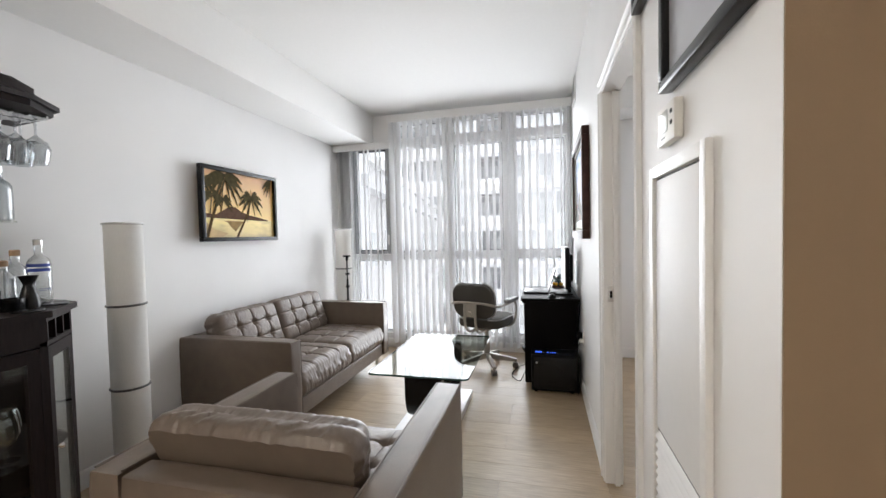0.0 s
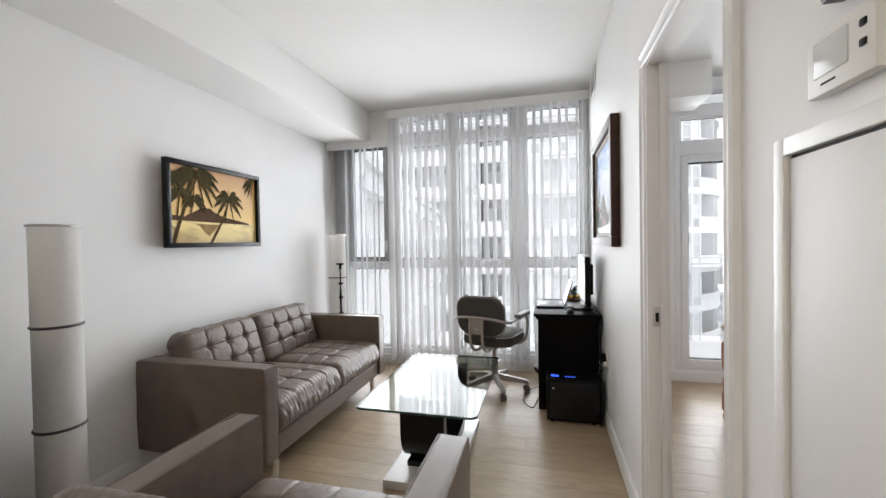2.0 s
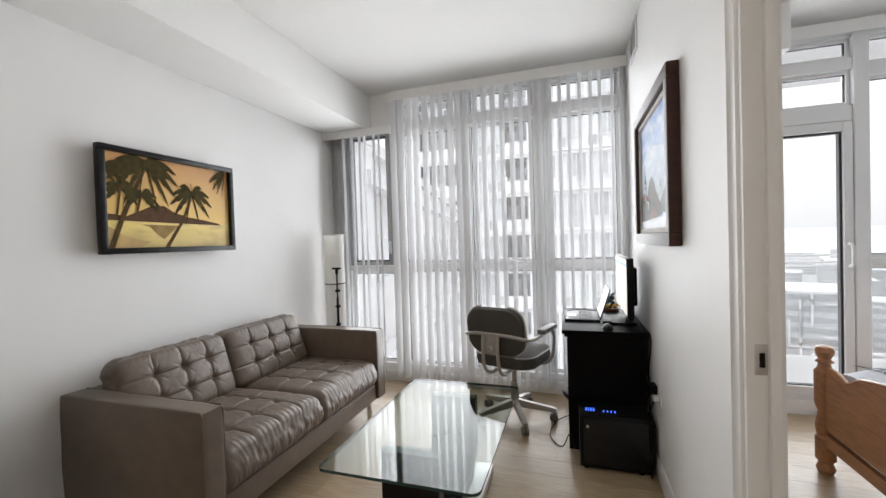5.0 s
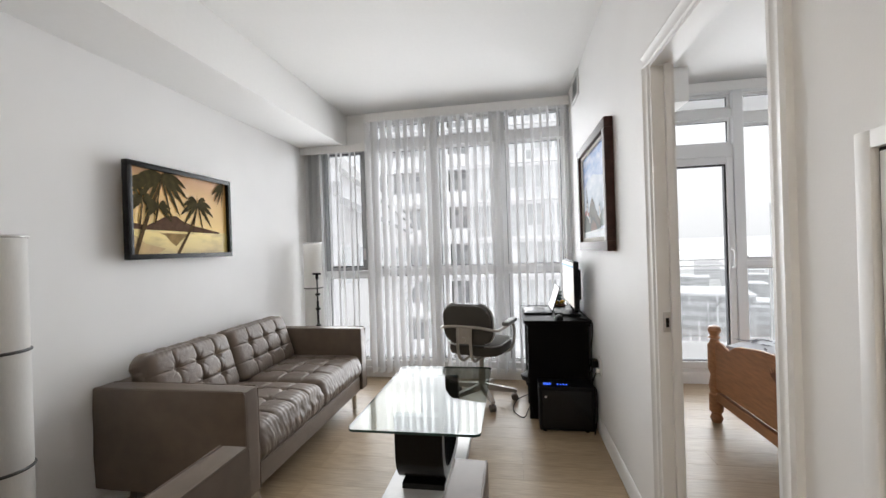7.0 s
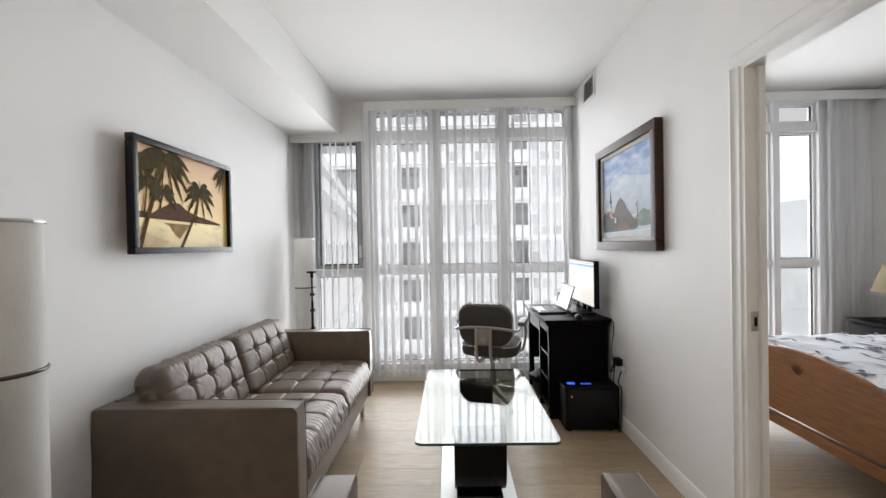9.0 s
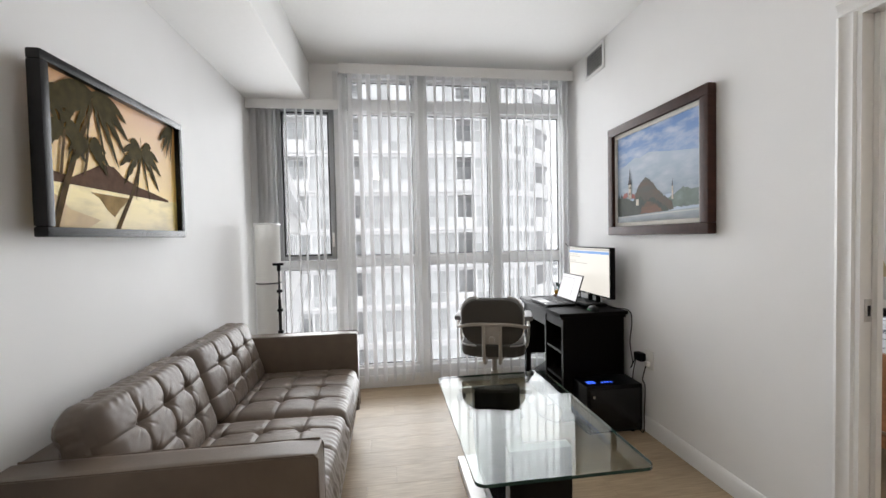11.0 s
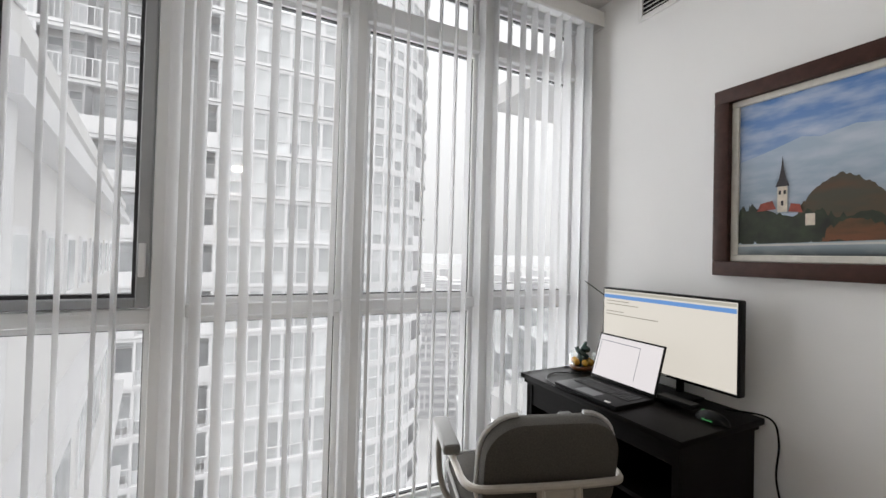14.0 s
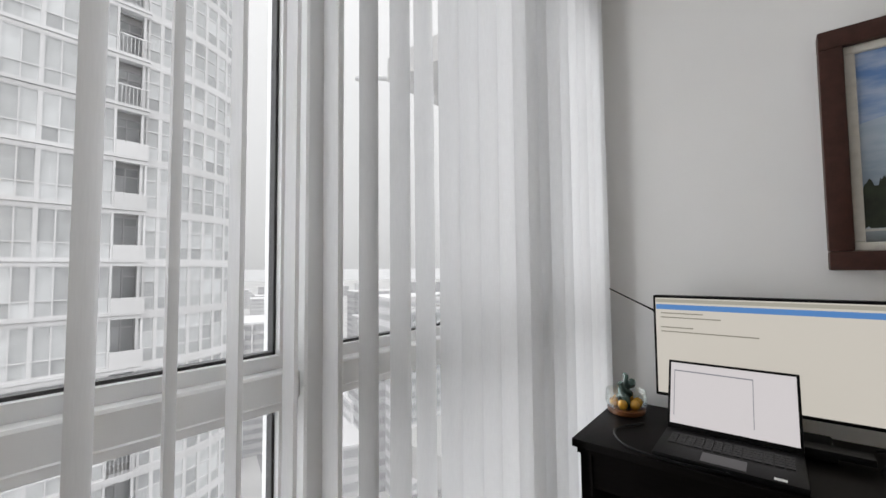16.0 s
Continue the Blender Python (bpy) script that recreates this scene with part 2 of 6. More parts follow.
WALL = material("wall_paint", (0.84, 0.835, 0.83), 0.55, grain=0.015, grain_size=3, bump=0.06, bump_size=260, stain=0.015)
# white plaster away from the window: its warm shade is put into this tan
SHADETAN = material("warm_shade_tan", (0.28, 0.195, 0.12), 0.6, grain=0.02, grain_size=3, bump=0.06, bump_size=260, stain=0.03)
CEIL = material("ceiling_paint", (0.85, 0.845, 0.83), 0.8, grain=0.01, bump=0.05, bump_size=200)
TRIM = material("trim_paint", (0.8, 0.795, 0.785), 0.35, grain=0.01, bump=0.02)
OAK = material("oak_plank", (0.345, 0.258, 0.165), 0.34, grain=0.22, grain_size=7, stretch=(1.2, 14, 1), spread=0.10, bump=0.05, bump_size=30, stain=0.07)
GROOVE = material("plank_groove", (0.16, 0.11, 0.07), 0.8)
LEATHER = material("taupe_leather", (0.140, 0.107, 0.083), 0.34, grain=0.12, grain_size=14, bump=0.14, bump_size=300, stain=0.06)
CHROME = material("chrome", (0.7, 0.7, 0.7), 0.15, 1.0)
RINGDARK = material("dark_metal_ring", (0.10, 0.10, 0.10), 0.4, 0.8)
STEEL = material("brushed_steel", (0.62, 0.61, 0.6), 0.35, 1.0, grain=0.05)
BLACK = material("black_lacquer", (0.006, 0.006, 0.0065), 0.25, grain=0.1, spec=0.3)
BLACKPL = material("black_plastic", (0.0055, 0.0055, 0.006), 0.42, grain=0.15, bump=0.1, spec=0.12)
DARKWOOD = material("espresso_wood", (0.0045, 0.0036, 0.0034), 0.45, grain=0.35, grain_size=8, stretch=(14, 1.5, 14), bump=0.06, spec=0.06)
BARWOOD = material("mahogany_stain", (0.014, 0.009, 0.0083), 0.45, grain=0.35, grain_size=8, stretch=(14, 14, 1.5), bump=0.05, spec=0.15)
FRAMEWOOD = material("walnut_frame", (0.045, 0.018, 0.013), 0.45, grain=0.3, grain_size=10, stretch=(1, 4, 4), bump=0.1, spec=0.25)
PINE = material("honey_pine", (0.33, 0.15, 0.065), 0.38, grain=0.25, grain_size=6, stretch=(10, 1.5, 10), bump=0.05, stain=0.1)
ALU = material("white_aluminium", (0.80, 0.805, 0.81), 0.4, grain=0.01)
GASKET = material("dark_gasket", (0.035, 0.035, 0.037), 0.6)
PANE = glass("window_glass", GLASS_TINT, 0.03)
CLEAR = glass("clear_glass", (0.95, 0.97, 0.96), 0.05)
TABLEGLASS = glass("table_glass", (0.80, 0.84, 0.82), 0.035, bend=4.4)
EDGEGLASS = material("glass_edge", (0.03, 0.06, 0.05), 0.1)
VANE = cloth_glow("vane_fabric", (0.83, 0.83, 0.835), 0.24)
SHADE = cloth_glow("paper_shade", (0.87, 0.86, 0.835), 0.35)
FABRIC = material("olive_grey_fabric", (0.060, 0.054, 0.046), 0.9, grain=0.25, grain_size=220, bump=0.3, bump_size=500)
TUBE = material("greige_tube", (0.33, 0.30, 0.26), 0.4, 0.0, grain=0.05)
WHITEPL = material("white_plastic", (0.75, 0.74, 0.71), 0.4)
QUILT = material("quilt", (0.62, 0.64, 0.68), 0.9, grain=0.1, bump=0.3, bump_size=30)
LEAFPRINT = material("leaf_print", (0.09, 0.10, 0.12), 0.9, grain=0.2)
CONCRETE = material("light_concrete", (0.74, 0.735, 0.73), 0.8, grain=0.05, grain_size=0.7, bump=0.05, bump_size=3, stain=0.05)
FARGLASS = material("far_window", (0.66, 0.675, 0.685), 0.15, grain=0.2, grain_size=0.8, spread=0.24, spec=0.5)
RECESS = material("recess_wall", (0.74, 0.74, 0.75), 0.8, grain=0.1, grain_size=1, spread=0.25)
SPANDREL = material("white_spandrel", (0.80, 0.80, 0.81), 0.5, grain=0.03, grain_size=0.5, spread=0.06)
# ground and city: haze is put into these pale, low-contrast colours
HAZEGROUND = material("hazy_ground", (0.55, 0.55, 0.55), 0.9, grain=0.2, grain_size=0.05, stain=0.05)
CITYBAND = material("hazed_city_window", (0.50, 0.505, 0.515), 0.4, grain=0.15, grain_size=0.2, spread=0.15)
CITYWALL = material("hazed_city_wall", (0.6, 0.6, 0.61), 0.9, grain=0.1, grain_size=0.1, spread=0.3)
SCREENG = shining("monitor_glow", (0.96, 0.90, 0.80), 0.46)
SCREENB = shining("monitor_bar", (0.12, 0.33, 0.75), 0.5)
SCREENW = shining("laptop_glow", (0.92, 0.87, 0.88), 0.52)
BLUELED = shining("blue_led", (0.05, 0.15, 1.0), 0.9)
GREENLED = shining("green_led", (0.1, 0.8, 0.2), 0.15)

# ---- the setting ----
XL, XR, YW, H = -2.72, 0.0, 5.0, 2.745
YB, XE = -1.7, 2.86      # wall behind, far wall of the bedroom
T = 0.074


def wall(name, bm, mat=WALL, label="white painted plaster wall"):
    return solo(name, bm, mat, label, "wall", "structure")


# side walls
wall("wall_west", boxed(XL - T, XL, YB, YW + 0.25, 0, H + 0.1))
bm = boxed(XR, XR + T, 1.1, 1.93, 0, H)
box(bm, XR, XR + T, 2.70, YW + 0.2, 0, H)
box(bm, XR, XR + T, 1.93, 2.70, 2.04, H)
wall("wall_between", bm)
# the return's shaded face gets its warm shade from the tan colour
wall("wall_return", boxed(XR + T, 1.3, 1.1, 1.1 + T, 0, H), SHADETAN, "wall face with warm shade put into its tan colour")
wall("wall_return_end", boxed(XR + 0.001, XR + T, 1.097, 1.1, 0, H), SHADETAN, "wall end with the same warm shade put into its colour")
wall("wall_hall", boxed(1.3, 1.3 + T, YB, 1.1 + T, 0, H))
wall("wall_behind", boxed(XL - T, 1.3 + T, YB - T, YB, 0, H + 0.1))
wall("wall_bedroom_east", boxed(XE, XE + T, 1.1, YW + 0.25, 0, H))
wall("wall_bedroom_south", boxed(1.3, XE + T, 1.1, 1.1 + T, 0, H))
# window wall: what is solid of it
bm = boxed(XL, -2.0, YW - 0.02, YW + 0.16, 2.43, H)
box(bm, XL, -2.57, YW - 0.02, YW + 0.16, 0.10, 2.43)
box(bm, XL, 0.0, YW - 0.02, YW + 0.16, 0.0, 0.10)
box(bm, -2.0, 0.0, YW - 0.02, YW + 0.16, 2.69, H)
box(bm, 0.0 + T, 0.76, YW - 0.02, YW + 0.16, 0.0, H)
box(bm, 0.76, XE, YW - 0.02, YW + 0.16, 2.69, H)
box(bm, 0.76, XE, YW - 0.02, YW + 0.16, 0.0, 0.09)
box(bm, 2.42, XE, YW - 0.02, YW + 0.16, 0.09, 2.69)
wall("wall_north", bm, label="white painted wall round the windows")
solo("ceiling", boxed(XL - T, XE + T, YB, YW + 0.2, H, H + 0.15), CEIL, "smooth off-white painted ceiling", "ceiling", "structure")
solo("ceiling_bulkhead", boxed(XL, -2.25, YB, YW - 0.02, 2.405, H, 0.004), CEIL, "white boxed bulkhead under the ceiling", "bulkhead", "structure")
solo("ceiling_bulkhead_bedroom", boxed(T, 0.9, 4.55, YW - 0.02, 2.46, H, 0.004), CEIL, "white boxed bulkhead over the balcony door", "bulkhead", "structure")


def baseboard(name, axis, at, a, b, out):
    h, d = 0.10, 0.014
    prof = [(0, 0), (d, 0), (d, h - 0.02), (d * 0.6, h - 0.006), (d * 0.35, h), (0, h)]
    bm = B()
    if axis == "y":
        prism(bm, [(at + out * u, v) for u, v in prof], a, b, "y")
    else:
        prism(bm, [(at + out * u, v) for u, v in prof], a, b, "x")
    return solo(name, bm, TRIM, "white painted baseboard", "baseboard", "structure")


baseboard("baseboard_west", "y", XL, YB, YW - 0.02, 1)
baseboard("baseboard_between", "y", XR, 2.775, YW - 0.02, -1)
baseboard("baseboard_between_near", "y", XR, 1.1, 1.855, -1)
baseboard("baseboard_north", "x", YW - 0.02, XL, XR, -1)
baseboard("baseboard_bedroom", "y", XR + T, 2.775, YW - 0.02, 1)
baseboard("baseboard_bedroom_north", "x", YW - 0.02, T, XE, -1)

# door frame between the rooms: lining, casing, strike plate
door = thing("door_1", (XR + T / 2, 2.31, 0), "white painted door frame with moulded casing, open", "door frame", kind="structure")
for y0, y1 in ((1.93, 1.95), (2.68, 2.70)):
    part("jamb", boxed(-0.006, T + 0.006, y0, y1, 0, 2.04), TRIM, door)
part("head_jamb", boxed(-0.006, T + 0.006, 1.95, 2.68, 2.02, 2.04), TRIM, door)
for y0, y1 in ((1.957, 1.969), (2.661, 2.679)):
    part("stop", boxed(0.04, 0.064, y0, y1, 0, 2.02, 0.002), TRIM, door)


def casing(y0, y1, z0, z1, flip, horizontal):
    """A moulded strip on the wall face, thicker on its outer edge."""
    bm = B()
    prof = [(0, 0), (0, 0.016), (0.012, 0.02), (0.02, 0.013), (0.045, 0.010), (0.052, 0.013), (0.06, 0.008), (0.06, 0)]
    if horizontal:
        prism(bm, [(-d, z1 - u) for u, d in prof], y0, y1, "y")
    else:
        prism(bm, [(-d, (y1 - u) if flip else (y0 + u)) for u, d in prof], z0, z1, "z")
    return bm


part("casing", casing(1.875, 1.935, 0, 2.035, False, False), TRIM, door)
part("casing", casing(2.695, 2.755, 0, 2.035, True, False), TRIM, door)
part("casing", casing(1.875, 2.755, 2.035, 2.095, False, True), TRIM, door)
plate = part("strike_plate", boxed(0.012, 0.044, 2.6765, 2.68, 0.955, 1.035, 0.001), STEEL, door, "brushed steel strike plate")
part("latch_hole", boxed(0.022, 0.034, 2.6755, 2.678, 0.975, 1.012), BLACK, plate)

# ---- windows ----
YF = YW + 0.03   # inner face of the frames is a little behind the blinds


def frame_bar(bm, x0, x1, z0, z1, y0=YW - 0.01, y1=YW + 0.11):
    return box(bm, x0, x1, y0, y1, z0, z1, 0.004, 1)


def glazed(parent, x0, x1, z0, z1, bead=0.022):
    """A pane in its gasket and bead."""
    g = B()
    for a in ((x0, x0 + bead, z0, z1), (x1 - bead, x1, z0, z1), (x0 + bead, x1 - bead, z0, z0 + bead), (x0 + bead, x1 - bead, z1 - bead, z1)):
        box(g, a[0], a[1], YW + 0.02, YW + 0.075, a[2], a[3])
    part("bead", g, ALU, parent)
    g = B()
    w = 0.005
    for a in ((x0 + bead, x0 + bead + w, z0 + bead, z1 - bead), (x1 - bead - w, x1 - bead, z0 + bead, z1 - bead), (x0 + bead, x1 - bead, z0 + bead, z0 + bead + w), (x0 + bead, x1 - bead, z1 - bead - w, z1 - bead)):
        box(g, a[0], a[1], YW + 0.034, YW + 0.052, a[2], a[3])
    part("gasket", g, GASKET, parent)
    p = part("pane", boxed(x0 + bead + w, x1 - bead - w, YW + 0.040, YW + 0.046, z0 + bead + w, z1 - bead - w), PANE, parent, smooth=False)
    p.visible_shadow = False
    return p


win = thing("window_1", (-1.0, YW + 0.05, 0.1), "tall white aluminium window, three bays with transoms", "window", kind="structure")
for x0, x1 in ((-2.06, -1.955), (-1.382, -1.302), (-0.711, -0.630), (-0.05, 0.0)):
    part("mullion", frame_bar(B(), x0, x1, 0.10, 2.69, YW - 0.025), ALU, win)
for x0, x1 in ((-1.955, -1.382), (-1.302, -0.711), (-0.630, -0.05)):
    for z0, z1 in ((0.10, 0.165), (1.068, 1.118), (2.365, 2.45), (2.64, 2.69)):
        part("rail", frame_bar(B(), x0, x1, z0, z1), ALU, win)
    for z0, z1 in ((0.165, 1.068), (1.118, 2.365), (2.45, 2.64)):
        glazed(win, x0, x1, z0, z1)

win2 = thing("window_2", (-2.31, YW + 0.05, 0.1), "narrow white window with a dark-edged opening sash", "window", kind="structure")
part("mullion", frame_bar(B(), -2.57, -2.53, 0.10, 2.43), ALU, win2)
for z0, z1 in ((0.10, 0.165), (1.05, 1.105), (2.39, 2.43)):
    part("rail", frame_bar(B(), -2.53, -2.06, z0, z1), ALU, win2)
glazed(win2, -2.53, -2.06, 0.165, 1.05)
sash = B()
for a in ((-2.525, -2.49, 1.11, 2.385), (-2.105, -2.065, 1.11, 2.385), (-2.49, -2.105, 1.11, 1.145), (-2.49, -2.105, 2.35, 2.385)):
    box(sash, a[0], a[1], YW - 0.02, YW + 0.06, a[2], a[3], 0.004, 1)
sash = part("sash", sash, material("sash_grey", (0.36, 0.37, 0.38), 0.4, grain=0.02), win2, "grey opening sash")
g = B()
for a in ((-2.49, -2.476, 1.145, 2.35), (-2.119, -2.105, 1.145, 2.35), (-2.476, -2.119, 1.145, 1.159), (-2.476, -2.119, 2.336, 2.35)):
    box(g, a[0], a[1], YW + 0.0, YW + 0.045, a[2], a[3])
part("gasket", g, GASKET, sash)
p = part("pane", boxed(-2.476, -2.119, YW + 0.020, YW + 0.026, 1.159, 2.336), PANE, sash, smooth=False)
p.visible_shadow = False
part("window_handle", boxed(-2.095, -2.075, YW - 0.045, YW - 0.02, 1.22, 1.34, 0.006), ALU, win2)
part("crank", box(boxed(-2.36, -2.27, YW - 0.05, YW - 0.01, 1.075, 1.10, 0.005), -2.30, -2.20, YW - 0.062, YW - 0.048, 1.083, 1.097, 0.004), ALU, win2)

win3 = thing("window_3", (1.6, YW + 0.05, 0.09), "white aluminium bedroom window with a glazed balcony door", "window", kind="structure")
for x0, x1 in ((0.74, 0.79), (1.43, 1.515), (1.925, 1.99), (2.36, 2.42)):
    part("mullion", frame_bar(B(), x0, x1, 0.09, 2.69, YW - 0.025), ALU, win3)
for x0, x1, zs in ((0.79, 1.43, (0.09, 0.13, 2.07, 2.18, 2.42, 2.50, 2.64, 2.69)), (1.515, 1.925, (0.09, 0.165, 1.068, 1.118, 2.365, 2.45, 2.64, 2.69)), (1.99, 2.36, (0.09, 0.165, 1.068, 1.118, 2.365, 2.45, 2.64, 2.69))):
    for z0, z1 in zip(zs[::2], zs[1::2]):
        part("rail", frame_bar(B(), x0, x1, z0, z1), ALU, win3)
    for k, (z0, z1) in enumerate(zip(zs[1::2], zs[2::2])):
        if k or x0 > 1:
            glazed(win3, x0, x1, z0, z1)
leaf = B()
for a in ((0.795, 0.855, 0.135, 2.065), (1.37, 1.425, 0.135, 2.065), (0.855, 1.37, 0.135, 0.20), (0.855, 1.37, 2.0, 2.065)):
    box(leaf, a[0], a[1], YW - 0.02, YW + 0.05, a[2], a[3], 0.004, 1)
leaf = part("balcony_door", leaf, ALU, win3, "white glazed balcony door, shut")
g = B()
for a in ((0.855, 0.863, 0.20, 2.0), (1.355, 1.37, 0.20, 2.0), (0.863, 1.355, 0.20, 0.208), (0.863, 1.355, 1.985, 2.0)):
    box(g, a[0], a[1], YW + 0.0, YW + 0.035, a[2], a[3])
part("gasket", g, GASKET, leaf)
p = part("pane", boxed(0.863, 1.355, YW + 0.014, YW + 0.020, 0.208, 1.985), PANE, leaf, smooth=False)
p.visible_shadow = False
part("door_handle", tube(B(), curve([(1.395, YW - 0.02, 1.06), (1.395, YW - 0.065, 1.08), (1.395, YW - 0.065, 1.2), (1.395, YW - 0.02, 1.22)], 4), 0.011), ALU, leaf)

# ---- vertical blinds ----
def vane_mesh(z0, z1, width=0.089):
    """A hanging strip with a shallow hollow across its width."""
    bm = B()
    n = 10
    cols = []
    for k in range(n + 1):
        u = k / n - 0.5
        cols.append([bm.verts.new((0.013 * math.cos(math.pi * u), u * width, z)) for z in (z0, z0 + 0.9, z1 - 0.8, z1)])
    for a, b in zip(cols, cols[1:]):
        for k in range(3):
            bm.faces.new((a[k], b[k], b[k + 1], a[k + 1]))
    return finish(bm, "vane", VANE)


def hang(blind, me, xs, y, yaw, wobble=3.0):
    rnd = random.Random(7)
    inv = INV[blind.name]
    for x in xs:
        v = new("vane", me)
        v.parent = blind
        v.matrix_basis = inv @ pose(x, y, 0, rnd.uniform(-0.15, 0.15), rnd.uniform(-0.15, 0.15), yaw + rnd.uniform(-wobble, wobble))


def blind_head(blind, x0, x1, z0, z1, y0=4.84):
    part("valance", boxed(x0, x1, y0, y0 + 0.006, z0, z1, 0.002, 1), TRIM, blind, "white valance")
    part("valance_return", boxed(x0, x0 + 0.006, y0 + 0.006, YW - 0.022, z0, z1), TRIM, blind)
    part("valance_return", boxed(x1 - 0.006, x1, y0 + 0.006, YW - 0.022, z0, z1), TRIM, blind)
    part("headrail", boxed(x0 + 0.01, x1 - 0.01, 4.90, 4.94, z0 + 0.04, z1 - 0.002), ALU, blind)


big = thing("vertical_blind", (-1.0, 4.92, 2.6), "white translucent vertical blind with vanes turned open", "blind")
blind_head(big, -2.0, -0.004, 2.615, 2.70)
hang(big, vane_mesh(0.065, 2.65), [-1.996 + 0.0784 * k for k in range(26)], 4.92, -18, 4.0)
small = thing("vertical_blind", (-2.34, 4.92, 2.35), "white vertical blind drawn mostly to one side", "blind")
blind_head(small, XL + 0.004, -2.004, 2.325, 2.403)
side_vane = vane_mesh(0.065, 2.36)
hang(small, side_vane, [-2.69, -2.652, -2.612, -2.57], 4.92, 58, 6.0)
hang(small, side_vane, [-2.525, -2.44, -2.355, -2.296, -2.208, -2.155], 4.92, 17)
bed_blind = thing("vertical_blind", (1.6, 4.92, 2.6), "white vertical blind stacked beside the bedroom window", "blind")
blind_head(bed_blind, 0.91, XE - 0.004, 2.615, 2.70)
hang(bed_blind, vane_mesh(0.065, 2.65), [2.42 + 0.02 * k for k in range(16)], 4.92, -72, 8)

# ---- floor ----
solo("floor_base", boxed(XL - T, XE + T, YB, YW + 0.15, -0.12, -0.002), GROOVE, "dark joint under the planks", "floor", "structure")

# ---- leather seats ----
def tufted(w, d, h, nx, ny, seed=1, taper=(0.0, 0.0), corner=0.025):
    """A buttoned cushion, w by d, lying flat with its top at h; returns the mesh and the button places.
    taper: how far each end draws in towards its lower (-y) edge."""
    bm = B()
    gx, gy = 132, 104
    bx = [w * ((i + 1) / (nx + 1) - 0.5) for i in range(nx)]
    by = [d * ((j + 1) / (ny + 1) - 0.5) for j in range(ny)]

    def top(x, y):
        u, v = 2 * x / w, 2 * y / d
        fall = ((1 - abs(u) ** 16) * (1 - abs(v) ** 14)) ** 0.5
        crown = 0.014 * (1 - u * u) * (1 - v * v)
        z = h - 0.016 + crown - 0.34 * h * (1 - fall)
        dip, pleat = 0.0, 0.0
        for a in bx:
            for c in by:
                dx, dy = x - a, y - c
                r = math.hypot(dx, dy)
                dip = max(dip, 0.024 * math.exp(-(r / 0.022) ** 2))
                ang = math.atan2(dy, dx)
                ray = max(0.0, math.cos(ang * 7 + 5 * noise.noise(Vector((a * 7, c * 7, seed))))) ** 4
                pleat = max(pleat, 0.0034 * ray * math.exp(-((r - 0.036) / 0.026) ** 2))
        crease = 0.0
        for a in bx:
            off = 0.005 * noise.noise(Vector((y * 6, a * 9, seed)))
            crease = max(crease, 0.0085 * math.exp(-abs(x - a - off) / 0.0062))
        for c in by:
            off = 0.005 * noise.noise(Vector((x * 6, c * 9, seed + 4)))
            crease = max(crease, 0.0080 * math.exp(-abs(y - c - off) / 0.0062))
        wrinkle = 0.0018 * noise.noise(Vector((x * 14, y * 6, seed + 2))) + 0.0007 * noise.noise(Vector((x * 45, y * 45, seed)))
        edge = max(abs(u), abs(v))
        gather = 0.0016 * max(0.0, edge - 0.75) * 4 * math.sin(x * 190 + 3 * noise.noise(Vector((x * 20, 0, seed)))) * (1 if abs(v) > abs(u) else 0)
        return z - dip - pleat - crease * fall + wrinkle + gather

    def drawn(x, y):
        f = max(0.0, 0.5 - y / d)
        x = x - (taper[1] * f if x > 0 else -taper[0] * f) * abs(2 * x / w)
        q = max(0.0, (abs(y) - (d / 2 - corner)) / corner)
        return x * (1 - corner * (1 - math.sqrt(max(0.0, 1 - min(q, 1.0) ** 2))) / (w / 2))

    rows = []
    for j in range(gy + 1):
        s = j / gy * 2 - 1
        y = d / 2 * (abs(s) ** 0.9 * (1 if s >= 0 else -1))
        rows.append([bm.verts.new((drawn(w * (i / gx - 0.5), y), y, top(w * (i / gx - 0.5) * 0.9999, y * 0.9999))) for i in range(gx + 1)])
    for a, b in zip(rows, rows[1:]):
        for i in range(gx):
            bm.faces.new((a[i], a[i + 1], b[i + 1], b[i]))
    # swelling sides and a rounded under side
    rim = rows[0] + [r[-1] for r in rows[1:]] + rows[-1][-2::-1] + [r[0] for r in rows[-2:0:-1]]
    n = len(rim)
    last = rim
    for zf in (0.53, 0.46, 0.39, 0.32, 0.25, 0.18, 0.11, 0.05):
        swell = 0.016 * math.sin(math.pi * min(1.0, zf / 0.6)) - 0.012 * max(0.0, 0.18 - zf) / 0.18
        ring = []
        for v in rim:
            crumple = 0.007 * noise.noise(Vector((v.co.x * 26 + zf * 2, v.co.y * 26, zf * 5 + seed))) + 0.004 * noise.noise(Vector((v.co.x * 60, v.co.y * 60, zf * 9 + seed)))
            out = Vector((v.co.x / (w / 2), v.co.y / (d / 2)))
            out = Vector((out.x ** 15, out.y ** 15))
            out = out.normalized() if out.length > 1e-9 else out
            ring.append(bm.verts.new((v.co.x + out.x * (swell + crumple), v.co.y + out.y * (swell + crumple), h * zf)))
        for i in range(n):
            bm.faces.new((last[i], last[(i + 1) % n], ring[(i + 1) % n], ring[i]))
        last = ring
    bm.faces.new(last[::-1])
    return bm, [(drawn(a, c), c, top(a, c)) for a in bx for c in by]


def button_mesh():
    bm = B()
    lathe(bm, [(0.011, -0.004), (0.012, 0.002), (0.008, 0.006), (0.002, 0.007)], n=10)
    return finish(bm, "button", LEATHER)


BUTTON = button_mesh()


